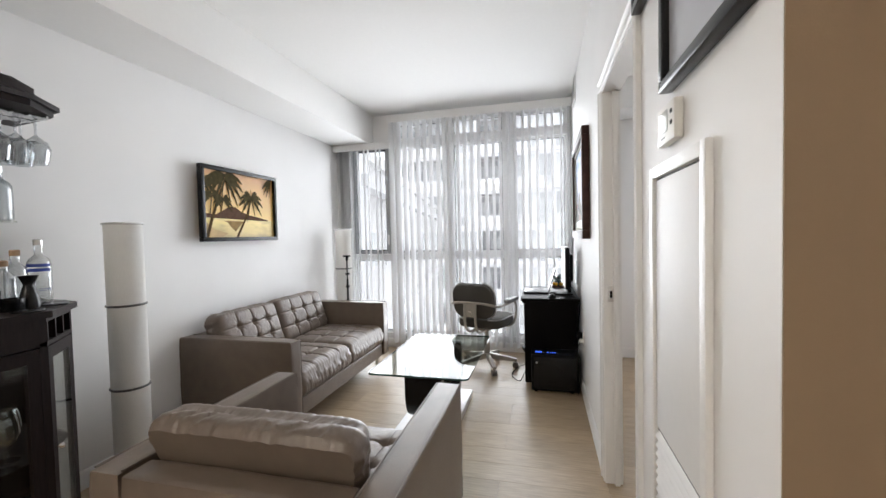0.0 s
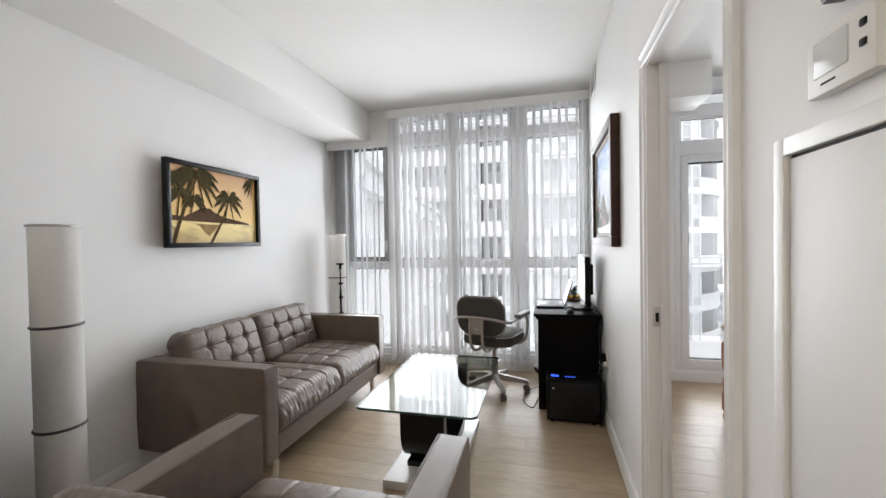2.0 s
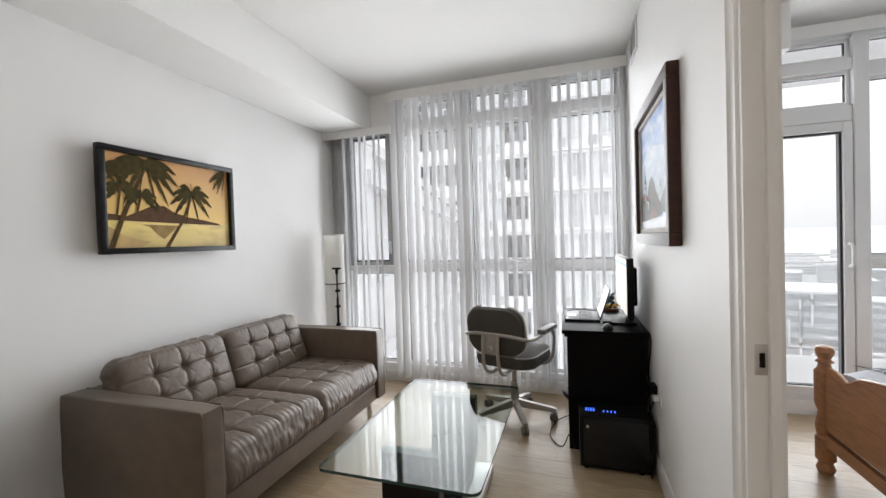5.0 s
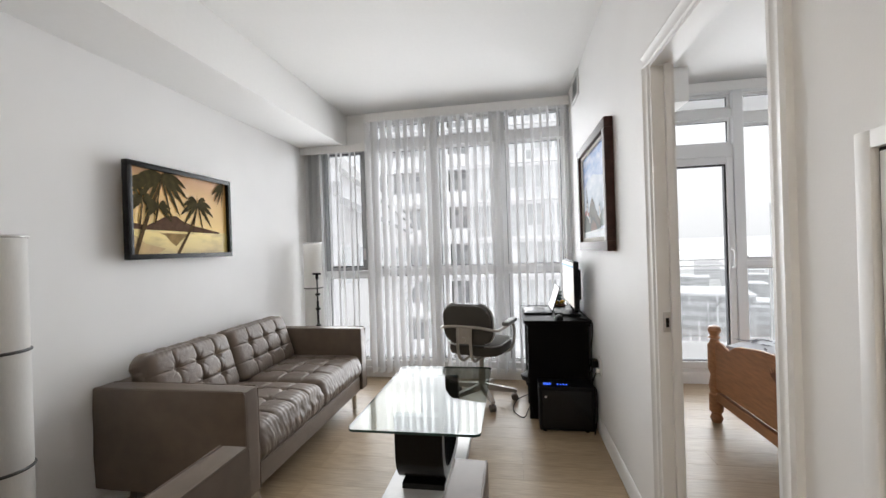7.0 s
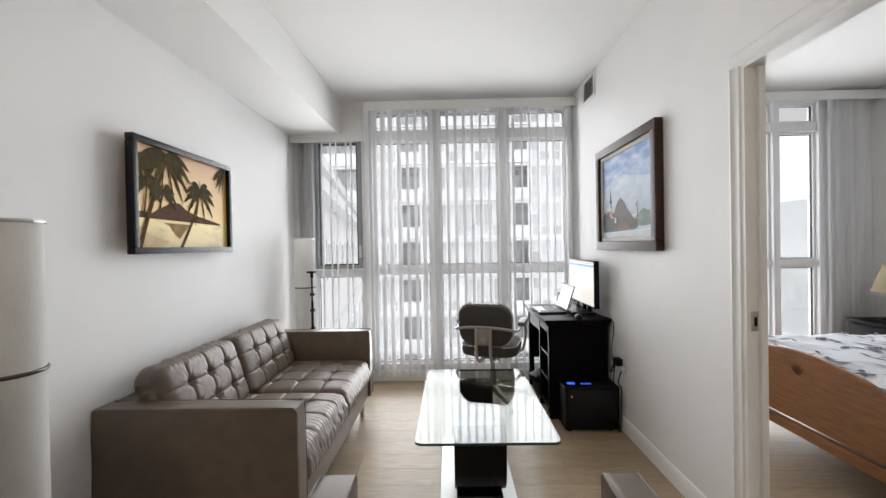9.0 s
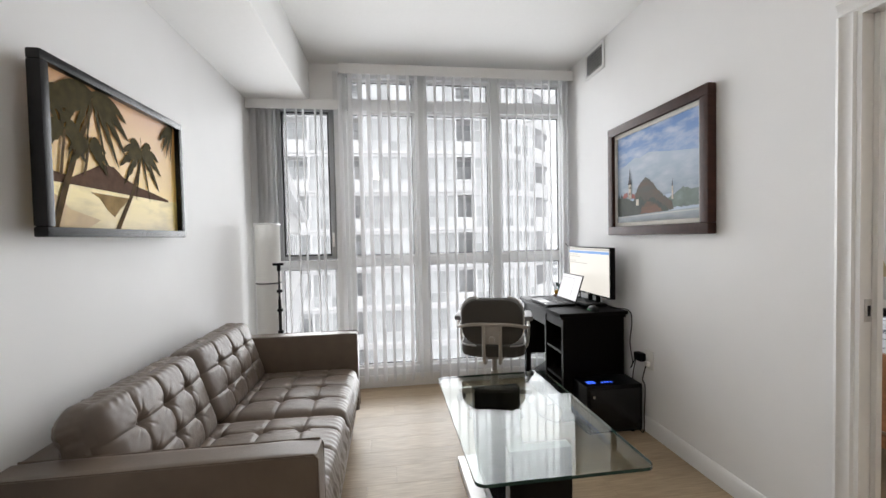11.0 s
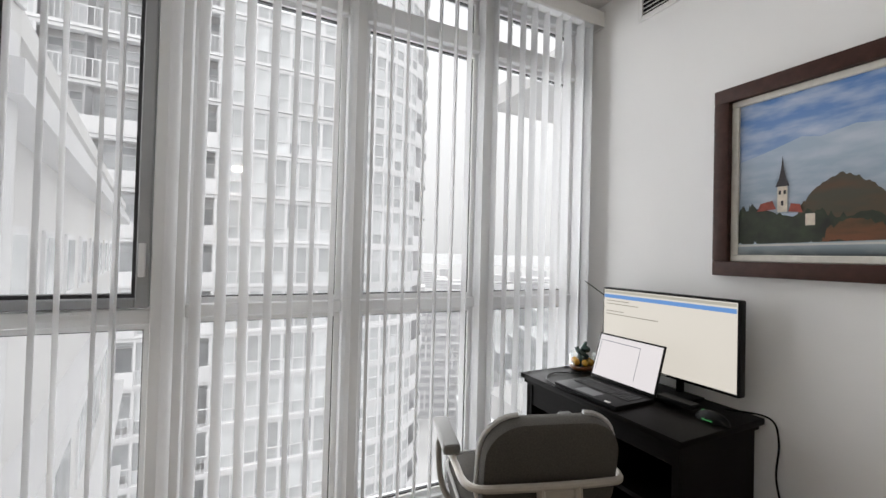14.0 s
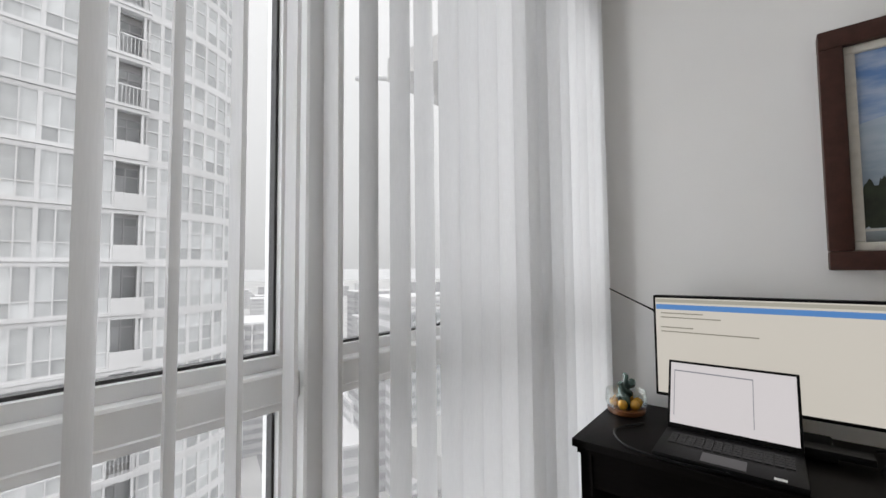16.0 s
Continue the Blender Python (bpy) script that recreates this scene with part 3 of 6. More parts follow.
def cushion(name, root, m, w, d, h, nx, ny, seed, taper=(0.0, 0.0), corner=0.025):
    bm, spots = tufted(w, d, h, nx, ny, seed, taper, corner)
    bm.transform(m)
    ob = part(name, bm, LEATHER, root, local=True)
    for a, c, z in spots:
        b = new("button", BUTTON)
        b.parent = ob
        b.matrix_basis = m @ Matrix.Translation((a, c, z - 0.002))
    return ob


def leather_panel(x0, x1, y0, y1, z0, z1, r=0.02, seed=0):
    """An upholstered block with soft edges and a slightly uneven skin."""
    bm = boxed(x0, x1, y0, y1, z0, z1)
    bmesh.ops.subdivide_edges(bm, edges=bm.edges, cuts=7, use_grid_fill=True)
    c = Vector(((x0 + x1) / 2, (y0 + y1) / 2, (z0 + z1) / 2))
    hx, hy, hz = (x1 - x0) / 2, (y1 - y0) / 2, (z1 - z0) / 2
    for v in bm.verts:
        p = v.co - c
        q = Vector((max(-hx + r, min(hx - r, p.x)), max(-hy + r, min(hy - r, p.y)), max(-hz + r, min(hz - r, p.z))))
        off = p - q
        if off.length > 1e-6:
            p = q + off.normalized() * r
        p += off * 0.15 * noise.noise(p * 7 + Vector((seed, 0, 0)))
        v.co = c + p
    return bm


def seam(pts):
    return tube(B(), pts, 0.0035, 6)


def lounge(name, base, yaw, length, label, category, seats, backs, inset=0.06):
    """A low leather seat with slab arms; its front looks along local +y, its length lies along x.
    backs: middle, width and end tapers of each loose back cushion."""
    root = thing(name, base, label, category, yaw=yaw)
    D, A, L, Z = 0.87, 0.118, length, 0.662
    for s in (-1, 1):
        x0, x1 = (-L / 2, -L / 2 + A) if s < 0 else (L / 2 - A, L / 2)
        arm = part("arm", leather_panel(x0, x1, -D / 2, D / 2, 0.14, Z, 0.016, 3 + s), LEATHER, root, local=True)
        for xs in (x0 + 0.009, x1 - 0.009):
            part("piping", seam([(xs, -D / 2 + 0.02, Z - 0.002), (xs, D / 2 - 0.014, Z - 0.002), (xs, D / 2 - 0.003, Z - 0.014), (xs, D / 2 - 0.001, 0.15)]), LEATHER, arm, local=True)
    part("back_frame", leather_panel(-L / 2 + A, L / 2 - A, -D / 2, -D / 2 + 0.11, 0.14, Z - 0.005, 0.016, 9), LEATHER, root, local=True)
    part("seat_frame", leather_panel(-L / 2 + A, L / 2 - A, -D / 2 + 0.11, D / 2 - 0.016, 0.14, 0.262, 0.012, 5), LEATHER, root, local=True)
    inner = L - 2 * A
    w = inner / seats
    for k in range(seats):
        x = -inner / 2 + w * (k + 0.5)
        cushion("seat_cushion", root, Matrix.Translation((x, 0.085, 0.262)), w - 0.006, D - 0.180, 0.205, 3, 3, 10 + k)
    lean = radians(18)
    U, N = Vector((0, -math.sin(lean), math.cos(lean))), Vector((0, math.cos(lean), math.sin(lean)))
    for k, (x, bw, taper) in enumerate(backs):
        o = Vector((x, -0.150, 0.632)) - N * 0.165
        m = Matrix(((-1, U.x, N.x, o.x), (0, U.y, N.y, o.y), (0, U.z, N.z, o.z), (0, 0, 0, 1)))
        cushion("back_cushion", root, m, bw, 0.37, 0.165, 3, 2, 20 + k, taper, 0.055)
    leg = B()
    rod(leg, (0, 0, 0), (0, 0, 0.142), 0.017, 0.020, 14)
    leg = finish(leg, "leg", CHROME)
    for x in (-L / 2 + inset, L / 2 - inset):
        for y in (-D / 2 + 0.07, D / 2 - 0.06):
            o = new("leg", leg)
            o.parent = root
            o.matrix_basis = Matrix.Translation((x, y, 0))
            tagged(o, "chrome leg")
    return root


# along the sofa local +x points to the room's back
lounge("sofa", (-2.285, 3.48, 0), -90, 1.62, "taupe leather two-seat sofa with buttoned cushions against the wall", "sofa", 2, ((-0.29, 0.69, (0.0, 0.0)), (0.374, 0.625, (0.0, 0.0))), 0.15)
lounge("armchair", (-1.132, 1.765, 0), 0, 0.935, "taupe leather armchair with slab arms facing the window", "armchair", 1, ((-0.005, 0.70, (0.06, 0.06)),))

# ---- coffee table ----
table = thing("coffee_table", (-1.055, 3.25, 0), "glass-topped coffee table on a black U-shaped stand", "coffee table")
bm = prism(B(), round_rect(-1.372, -0.738, 2.738, 3.76, 0.035), 0.468, 0.480, "z")
top = part("tabletop", bm, [TABLEGLASS, EDGEGLASS], table, "clear glass top with a green-black edge", smooth=False)
for p in top.data.polygons:
    p.material_index = 0 if abs(p.normal.z) > 0.5 else 1
top.visible_shadow = False
prof_out, prof_in = [], []
for k in range(21):
    a = math.pi + math.pi * k / 20
    sx = lambda v: (abs(v) ** 0.75) * (1 if v >= 0 else -1)
    prof_out.append((3.28 + 0.34 * sx(math.cos(a)), 0.30 + 0.24 * sx(math.sin(a))))
    prof_in.append((3.28 + 0.285 * sx(math.cos(a)), 0.30 + 0.185 * sx(math.sin(a))))
u = [(2.94, 0.466)] + prof_out + [(3.62, 0.466), (3.565, 0.466)] + prof_in[::-1] + [(2.995, 0.466)]
part("stand", prism(B(), u, -1.20, -0.95, "x"), BLACK, table, "black lacquered U-shaped stand")
part("base_plate", boxed(-1.275, -0.885, 2.86, 3.70, 0.0, 0.045, 0.004), material("silver_lacquer", (0.62, 0.61, 0.60), 0.3, 0.3, grain=0.04), table, "silver-white base plate")
part("foot_block", boxed(-1.19, -0.96, 3.02, 3.54, 0.045, 0.075), BLACK, table)

# ---- desk ----
desk = thing("desk", (-0.25, 4.48, 0), "dark espresso wooden desk with open shelves, against the wall", "desk")
part("desktop", box(boxed(-0.505, -0.012, 4.045, 4.872, 0.725, 0.750, 0.004), -0.49, -0.02, 4.06, 4.86, 0.705, 0.725), DARKWOOD, desk)
part("side_panel", boxed(-0.475, -0.03, 4.07, 4.095, 0.0, 0.705), DARKWOOD, desk)
part("side_panel", boxed(-0.475, -0.03, 4.37, 4.39, 0.0, 0.705), DARKWOOD, desk)
part("side_panel", boxed(-0.475, -0.43, 4.82, 4.855, 0.0, 0.705), DARKWOOD, desk)
part("side_panel", boxed(-0.075, -0.03, 4.82, 4.855, 0.0, 0.705), DARKWOOD, desk)
part("back_panel", boxed(-0.045, -0.03, 4.095, 4.37, 0.0, 0.705), DARKWOOD, desk)
part("back_panel", boxed(-0.045, -0.03, 4.39, 4.82, 0.30, 0.705), DARKWOOD, desk)
part("end_panel", boxed(-0.43, -0.075, 4.83, 4.848, 0.26, 0.705), DARKWOOD, desk)
part("apron", boxed(-0.47, -0.45, 4.39, 4.82, 0.60, 0.705), DARKWOOD, desk)
part("apron", boxed(-0.47, -0.45, 4.095, 4.37, 0.645, 0.705), DARKWOOD, desk)
for z in (0.06, 0.27, 0.46):
    part("shelf", boxed(-0.468, -0.046, 4.096, 4.369, z, z + 0.018), DARKWOOD, desk)

# monitor
mon = thing("monitor", (-0.12, 4.39, 0.75), "wide black computer monitor showing a pale page, on the desk", "monitor")
part("bezel", boxed(-0.125, -0.085, 4.075, 4.705, 0.825, 1.185, 0.006), BLACKPL, mon)
scr = part("screen", boxed(-0.127, -0.1245, 4.084, 4.696, 0.838, 1.176), SCREENG, mon, "lit pale yellow screen")
part("title_bar", boxed(-0.1284, -0.1272, 4.086, 4.694, 1.135, 1.153), SCREENB, scr)
part("tool_bar", boxed(-0.1284, -0.1272, 4.086, 4.694, 1.160, 1.172), shining("tool_bar", (0.75, 0.72, 0.6), 0.36), scr)
for z, y0 in ((1.12, 4.55), (1.105, 4.50), (1.07, 4.58), (1.055, 4.40)):
    part("text_line", boxed(-0.1284, -0.1272, y0, 4.68, z, z + 0.004), shining("text_line", (0.5, 0.47, 0.38), 0.36), scr)
part("housing", boxed(-0.086, -0.05, 4.20, 4.58, 0.88, 1.12, 0.012), BLACKPL, mon)
for y in (4.32, 4.44):
    part("stand_leg", box(B(), -0.09, -0.06, y, y + 0.02, 0.765, 0.95, 0.004), BLACKPL, mon)
part("stand_base", boxed(-0.24, -0.05, 4.24, 4.54, 0.751, 0.768, 0.006), BLACKPL, mon)
part("brand_mark", boxed(-0.1262, -0.1248, 4.36, 4.42, 0.829, 0.834), WHITEPL, mon)

# laptop
lap = thing("laptop", (-0.37, 4.49, 0.75), "open black laptop with a lit white screen on the desk", "laptop")
part("base", boxed(-0.490, -0.265, 4.31, 4.645, 0.7505, 0.768, 0.004), BLACKPL, lap)
keys = B()
for i in range(5):
    for k in range(13):
        box(keys, -0.365 + i * 0.018 - 0.03, -0.351 + i * 0.018 - 0.03, 4.332 + k * 0.0225, 4.351 + k * 0.0225, 0.768, 0.7705)
part("keys", keys, material("key_black", (0.012, 0.012, 0.013), 0.6), lap)
part("touchpad", boxed(-0.478, -0.415, 4.43, 4.53, 0.768, 0.7687), material("touchpad", (0.03, 0.03, 0.032), 0.3), lap)
m = pose(-0.268, 4.4775, 0.768, 0, 18, 0)
lid = B()
box(lid, 0.0, 0.008, -0.1675, 0.1675, 0.0, 0.215, 0.003)
lid.transform(m)
lid = part("lid", lid, BLACKPL, lap)
s = B()
box(s, -0.0012, 0.0, -0.160, 0.160, 0.016, 0.207)
s.transform(m)
s = part("screen", s, SCREENW, lid, "lit white screen")
for a in ((-0.15, 0.06, 0.18, 0.184), (0.058, 0.060, 0.04, 0.18), (-0.15, -0.148, 0.04, 0.18)):
    t = B()
    box(t, -0.0024, -0.0012, -a[1], -a[0], a[2], a[3])
    t.transform(m)
    part("page_line", t, shining("page_line", (0.45, 0.45, 0.5), 0.4), s)
part("sticker", boxed(-0.482, -0.468, 4.35, 4.375, 0.7682, 0.7688), WHITEPL, lap)

kb = thing("docking_station", (-0.22, 4.33, 0.75), "small black docking box in front of the monitor", "dock")
part("case", boxed(-0.255, -0.20, 4.17, 4.31, 0.769, 0.788, 0.004), BLACKPL, kb)
ms = thing("mouse", (-0.235, 4.085, 0.75), "black gaming mouse with a faint green glow on the desk", "mouse")
mb = B()
bmesh.ops.create_uvsphere(mb, u_segments=20, v_segments=12, radius=1.0, matrix=Matrix.Translation((-0.235, 4.105, 0.752)) @ Matrix.Diagonal((0.032, 0.060, 0.036, 1)))
for v in mb.verts:
    v.co.z = max(v.co.z, 0.7505)
mb = part("shell", mb, BLACKPL, ms)
part("wheel_light", boxed(-0.239, -0.231, 4.128, 4.142, 0.778, 0.7835, 0.002), GREENLED, mb, "green light strip")
part("side_light", boxed(-0.268, -0.262, 4.09, 4.125, 0.757, 0.761, 0.001), GREENLED, mb, "green light strip")

orn = thing("ornament", (-0.16, 4.80, 0.75), "clear glass bowl of amber beads with a green figurine", "ornament")
AMBER = material("amber_glass", (0.75, 0.36, 0.03), 0.08, grain=0.2, grain_size=60, spec=0.9)
part("base", lathe(B(), [(0.058, 0.0), (0.064, 0.006), (0.066, 0.018), (0.060, 0.022)], (-0.16, 4.80, 0.7505), 28), material("red_wood_base", (0.16, 0.06, 0.02), 0.3, grain=0.3), orn, "brown wooden base")
bowl = part("bowl", lathe(B(), [(0.064, 0.022), (0.072, 0.045), (0.068, 0.082), (0.066, 0.082), (0.069, 0.045), (0.061, 0.024)], (-0.16, 4.80, 0.7505), 28), CLEAR, orn, "clear glass bowl")
bowl.visible_shadow = False
for k in range(6):
    a6 = math.pi * k / 3
    bm = B()
    bmesh.ops.create_uvsphere(bm, u_segments=14, v_segments=9, radius=0.017, matrix=Matrix.Translation((-0.16 + 0.042 * math.cos(a6), 4.80 + 0.042 * math.sin(a6), 0.789)))
    part("amber_bead", bm, AMBER, orn)
fig = B()
tube(fig, curve([(-0.16, 4.80, 0.77), (-0.185, 4.79, 0.80), (-0.16, 4.815, 0.835), (-0.14, 4.785, 0.85), (-0.17, 4.775, 0.868)], 5), 0.013, 8)
tube(fig, curve([(-0.19, 4.79, 0.772), (-0.145, 4.825, 0.79), (-0.14, 4.79, 0.815), (-0.185, 4.80, 0.84), (-0.195, 4.81, 0.865)], 5), 0.011, 8)
tube(fig, curve([(-0.13, 4.80, 0.775), (-0.15, 4.83, 0.80), (-0.175, 4.81, 0.82), (-0.15, 4.80, 0.872), (-0.13, 4.81, 0.88)], 5), 0.009, 8)
part("figurine", fig, material("green_stone", (0.06, 0.10, 0.09), 0.25, grain=0.5), orn)
ant = thing("antenna", (-0.073, 4.62, 0.75), "thin black antenna rod leaning beside the monitor", "antenna")
part("rod", rod(B(), (-0.075, 4.70, 1.118), (-0.08, 4.872, 1.203), 0.0035, 0.002, 8), BLACKPL, ant)
part("holder", rod(rod(B(), (-0.073, 4.62, 0.7505), (-0.073, 4.62, 1.078), 0.005, n=8), (-0.073, 4.62, 1.076), (-0.075, 4.715, 1.125), 0.006, n=8), BLACKPL, ant)

# computer case beside the desk
pc = thing("computer_case", (-0.23, 3.96, 0), "black computer case with blue lights on the floor", "computer")
body = part("case", boxed(-0.415, -0.035, 3.86, 4.055, 0.012, 0.315, 0.008), BLACKPL, pc)
part("front_panel", boxed(-0.395, -0.055, 3.852, 3.861, 0.03, 0.295, 0.004), BLACK, pc)
for y0, y1, x0, x1 in ((3.90, 3.955, -0.385, -0.32), (3.90, 3.935, -0.29, -0.20)):
    grill = part("top_grille", boxed(x0, x1, y0, y1, 0.315, 0.318), BLACK, pc)
    for k in range(4):
        xx = x0 + 0.006 + k * (x1 - x0 - 0.01) / 4
        part("light", boxed(xx, xx + 0.008, y0 + 0.006, y1 - 0.008, 0.318, 0.3195), BLUELED, grill, "blue light strip")
for x in (-0.39, -0.10):
    for y in (3.885, 4.03):
        part("foot", rod(B(), (x + 0.01, y, 0), (x + 0.01, y, 0.013), 0.014, n=10), BLACKPL, pc)
part("power_button", rod(B(), (-0.37, 3.850, 0.25), (-0.37, 3.855, 0.25), 0.008, n=12), STEEL, pc)

# wall socket and leads
sock = thing("wall_socket", (-0.004, 3.83, 0.45), "white wall socket with a black adapter plugged in", "socket")
part("plate", boxed(-0.008, -0.0005, 3.79, 3.87, 0.415, 0.535, 0.003), WHITEPL, sock)
part("adapter", boxed(-0.05, -0.008, 3.86, 3.93, 0.455, 0.505, 0.005), BLACKPL, sock, "black power adapter")
part("plug", boxed(-0.035, -0.008, 3.815, 3.845, 0.435, 0.465, 0.005), WHITEPL, sock)
for name, pts in (("cable", [(-0.05, 3.90, 0.48), (-0.07, 3.93, 0.40), (-0.03, 3.97, 0.42), (-0.03, 4.00, 0.55), (-0.015, 4.0, 0.68), (-0.02, 4.03, 0.757), (-0.08, 4.15, 0.757)]),
                  ("cable", [(-0.03, 3.83, 0.44), (-0.06, 3.82, 0.36), (-0.03, 3.84, 0.30), (-0.03, 3.85, 0.12), (-0.05, 3.83, 0.012), (-0.03, 3.95, 0.012)]),
                  ("cable", [(-0.04, 3.92, 0.46), (-0.035, 3.96, 0.34), (-0.025, 3.98, 0.2), (-0.03, 4.02, 0.06), (-0.04, 4.06, 0.012)]),
                  ("cable", [(-0.49, 4.45, 0.757), (-0.50, 4.60, 0.756), (-0.47, 4.72, 0.756), (-0.36, 4.78, 0.756), (-0.25, 4.72, 0.756)]),
                  ("cable", [(-0.20, 4.8, 0.012), (-0.38, 4.62, 0.012), (-0.55, 4.45, 0.012), (-0.60, 4.20, 0.012), (-0.52, 4.06, 0.012), (-0.47, 4.06, 0.10), (-0.44, 4.05, 0.012)])):
    c = thing(name, pts[0], "thin black cable lying in loops by the desk", "cable")
    part("lead", tube(B(), curve(pts, 6), 0.0035, 6), BLACKPL, c)

bag = thing("vacuum_cleaner", (-0.33, 4.62, 0), "black and grey appliance lying under the desk", "appliance")
part("body", boxed(-0.46, -0.20, 4.50, 4.80, 0.0, 0.14, 0.03, 3), BLACKPL, bag)
m = pose(-0.42, 4.60, 0.17, 0, 0, 20)
n = B()
box(n, -0.12, 0.14, -0.06, 0.06, -0.03, 0.03, 0.015)
n.transform(pose(-0.40, 4.60, 0.185, 0, -18, 25))
part("handle", n, BLACKPL, bag)
part("knob", lathe(B(), [(0.035, 0), (0.038, 0.015), (0.02, 0.022)], (-0.33, 4.57, 0.138), 16), BLACK, bag)

# ---- swivel chair ----
chair = thing("office_chair", (-0.86, 4.43, 0), "grey-brown fabric office chair with beige tube frame at the desk", "office chair", yaw=-17)


def pad(w, d, h, r, bulge, seed):
    """A rounded upholstered pad, lying flat."""
    out = round_rect(-w / 2, w / 2, -d / 2, d / 2, r, 6)
    bm = B()
    rings = []
    for z, s in ((-h / 2, 0.90), (-h / 2 + 0.008, 0.97), (0, 1.0), (h / 2 - 0.01, 0.975), (h / 2, 0.92), (h / 2 + bulge * 0.6, 0.6), (h / 2 + bulge, 0.25)):
        rings.append([bm.verts.new((x * s, y * s, z)) for x, y in out])
    for a, b in zip(rings, rings[1:]):
        for k in range(len(out)):
            bm.faces.new((a[k], a[(k + 1) % len(out)], b[(k + 1) % len(out)], b[k]))
    bm.faces.new(rings[0][::-1])
    bm.faces.new(rings[-1])
    return bm


bm = pad(0.46, 0.46, 0.09, 0.11, 0.015, 1)
bm.transform(Matrix.Translation((0, 0.0, 0.475)))
seat = part("seat", bm, FABRIC, chair, local=True)
part("piping", tube(B(), [(x, y, 0.515) for x, y in round_rect(-0.228, 0.228, -0.228, 0.228, 0.11, 6)], 0.006, 6), material("grey_piping", (0.33, 0.32, 0.31), 0.5), seat, local=True)
bm = pad(0.42, 0.33, 0.07, 0.11, 0.012, 2)
bm.transform(pose(0, -0.275, 0.70, -80, 0, 0))
back = part("backrest", bm, FABRIC, chair, local=True)
m = pose(0, -0.275, 0.70, -80, 0, 0)
part("piping", tube(B(), [m @ Vector((x, y, 0.018)) for x, y in round_rect(-0.212, 0.212, -0.167, 0.167, 0.11, 6)], 0.008, 6), material("pale_piping", (0.45, 0.44, 0.43), 0.4), back, local=True)
bow = curve([(-0.255, 0.06, 0.66), (-0.25, -0.12, 0.655), (-0.235, -0.27, 0.66), (-0.12, -0.345, 0.69), (0.12, -0.345, 0.69), (0.235, -0.27, 0.66), (0.25, -0.12, 0.655), (0.255, 0.06, 0.66)], 5)
part("arm_bow", tube(B(), bow, 0.0115, 10), TUBE, chair, "beige painted tube", local=True)
for s in (-1, 1):
    part("armrest", box(B(), s * 0.255 - 0.03, s * 0.255 + 0.03, -0.10, 0.15, 0.665, 0.70, 0.014, 3), material("grey_armpad", (0.16, 0.155, 0.15), 0.5, grain=0.05), chair, "padded grey armrest", local=True)
    part("arm_tube", tube(B(), curve([(s * 0.255, 0.10, 0.66), (s * 0.262, 0.13, 0.60), (s * 0.255, 0.11, 0.48), (s * 0.22, 0.06, 0.425), (s * 0.10, 0.0, 0.42)], 6), 0.0115, 10), TUBE, chair, local=True)
    part("back_strut", tube(B(), curve([(s * 0.055, -0.352, 0.695), (s * 0.055, -0.36, 0.60), (s * 0.055, -0.345, 0.47), (s * 0.05, -0.26, 0.405), (s * 0.05, -0.08, 0.405)], 6), 0.012, 10), TUBE, chair, local=True)
part("back_plate", box(B(), -0.048, 0.048, -0.358, -0.346, 0.56, 0.685, 0.004), TUBE, chair, local=True)
part("knob", rod(B(), (0, -0.362, 0.595), (0, -0.378, 0.595), 0.022, 0.018, 16), TUBE, chair, local=True)
part("mechanism", box(B(), -0.075, 0.075, -0.12, 0.10, 0.385, 0.43, 0.01), TUBE, chair, local=True)
part("column", rod(rod(B(), (0, 0, 0.10), (0, 0, 0.27), 0.032, 0.028, 18), (0, 0, 0.27), (0, 0, 0.40), 0.019, n=16), TUBE, chair, local=True)
for k in range(5):
    a = radians(20 + 72 * k)
    c, s = math.cos(a), math.sin(a)
    leg = B()
    prism(leg, [(0.02, 0.145), (0.27, 0.098), (0.295, 0.088), (0.29, 0.068), (0.26, 0.068), (0.02, 0.09)], -0.017, 0.017, "y")
    leg.transform(Matrix.Rotation(a, 4, "Z"))
    leg = part("base_leg", leg, TUBE, chair, local=True)
    cas = B()
    px, py = -s * 0.02, c * 0.02
    for o in (-0.013, 0.013):
        rod(cas, (0.275 * c - s * (o - 0.009), 0.275 * s + c * (o - 0.009), 0.029), (0.275 * c - s * (o + 0.009), 0.275 * s + c * (o + 0.009), 0.029), 0.029, n=16)
    rod(cas, (0.275 * c, 0.275 * s, 0.03), (0.275 * c, 0.275 * s, 0.075), 0.009, n=8)
    part("caster", cas, material("caster_brown", (0.12, 0.10, 0.085), 0.4), leg, local=True)


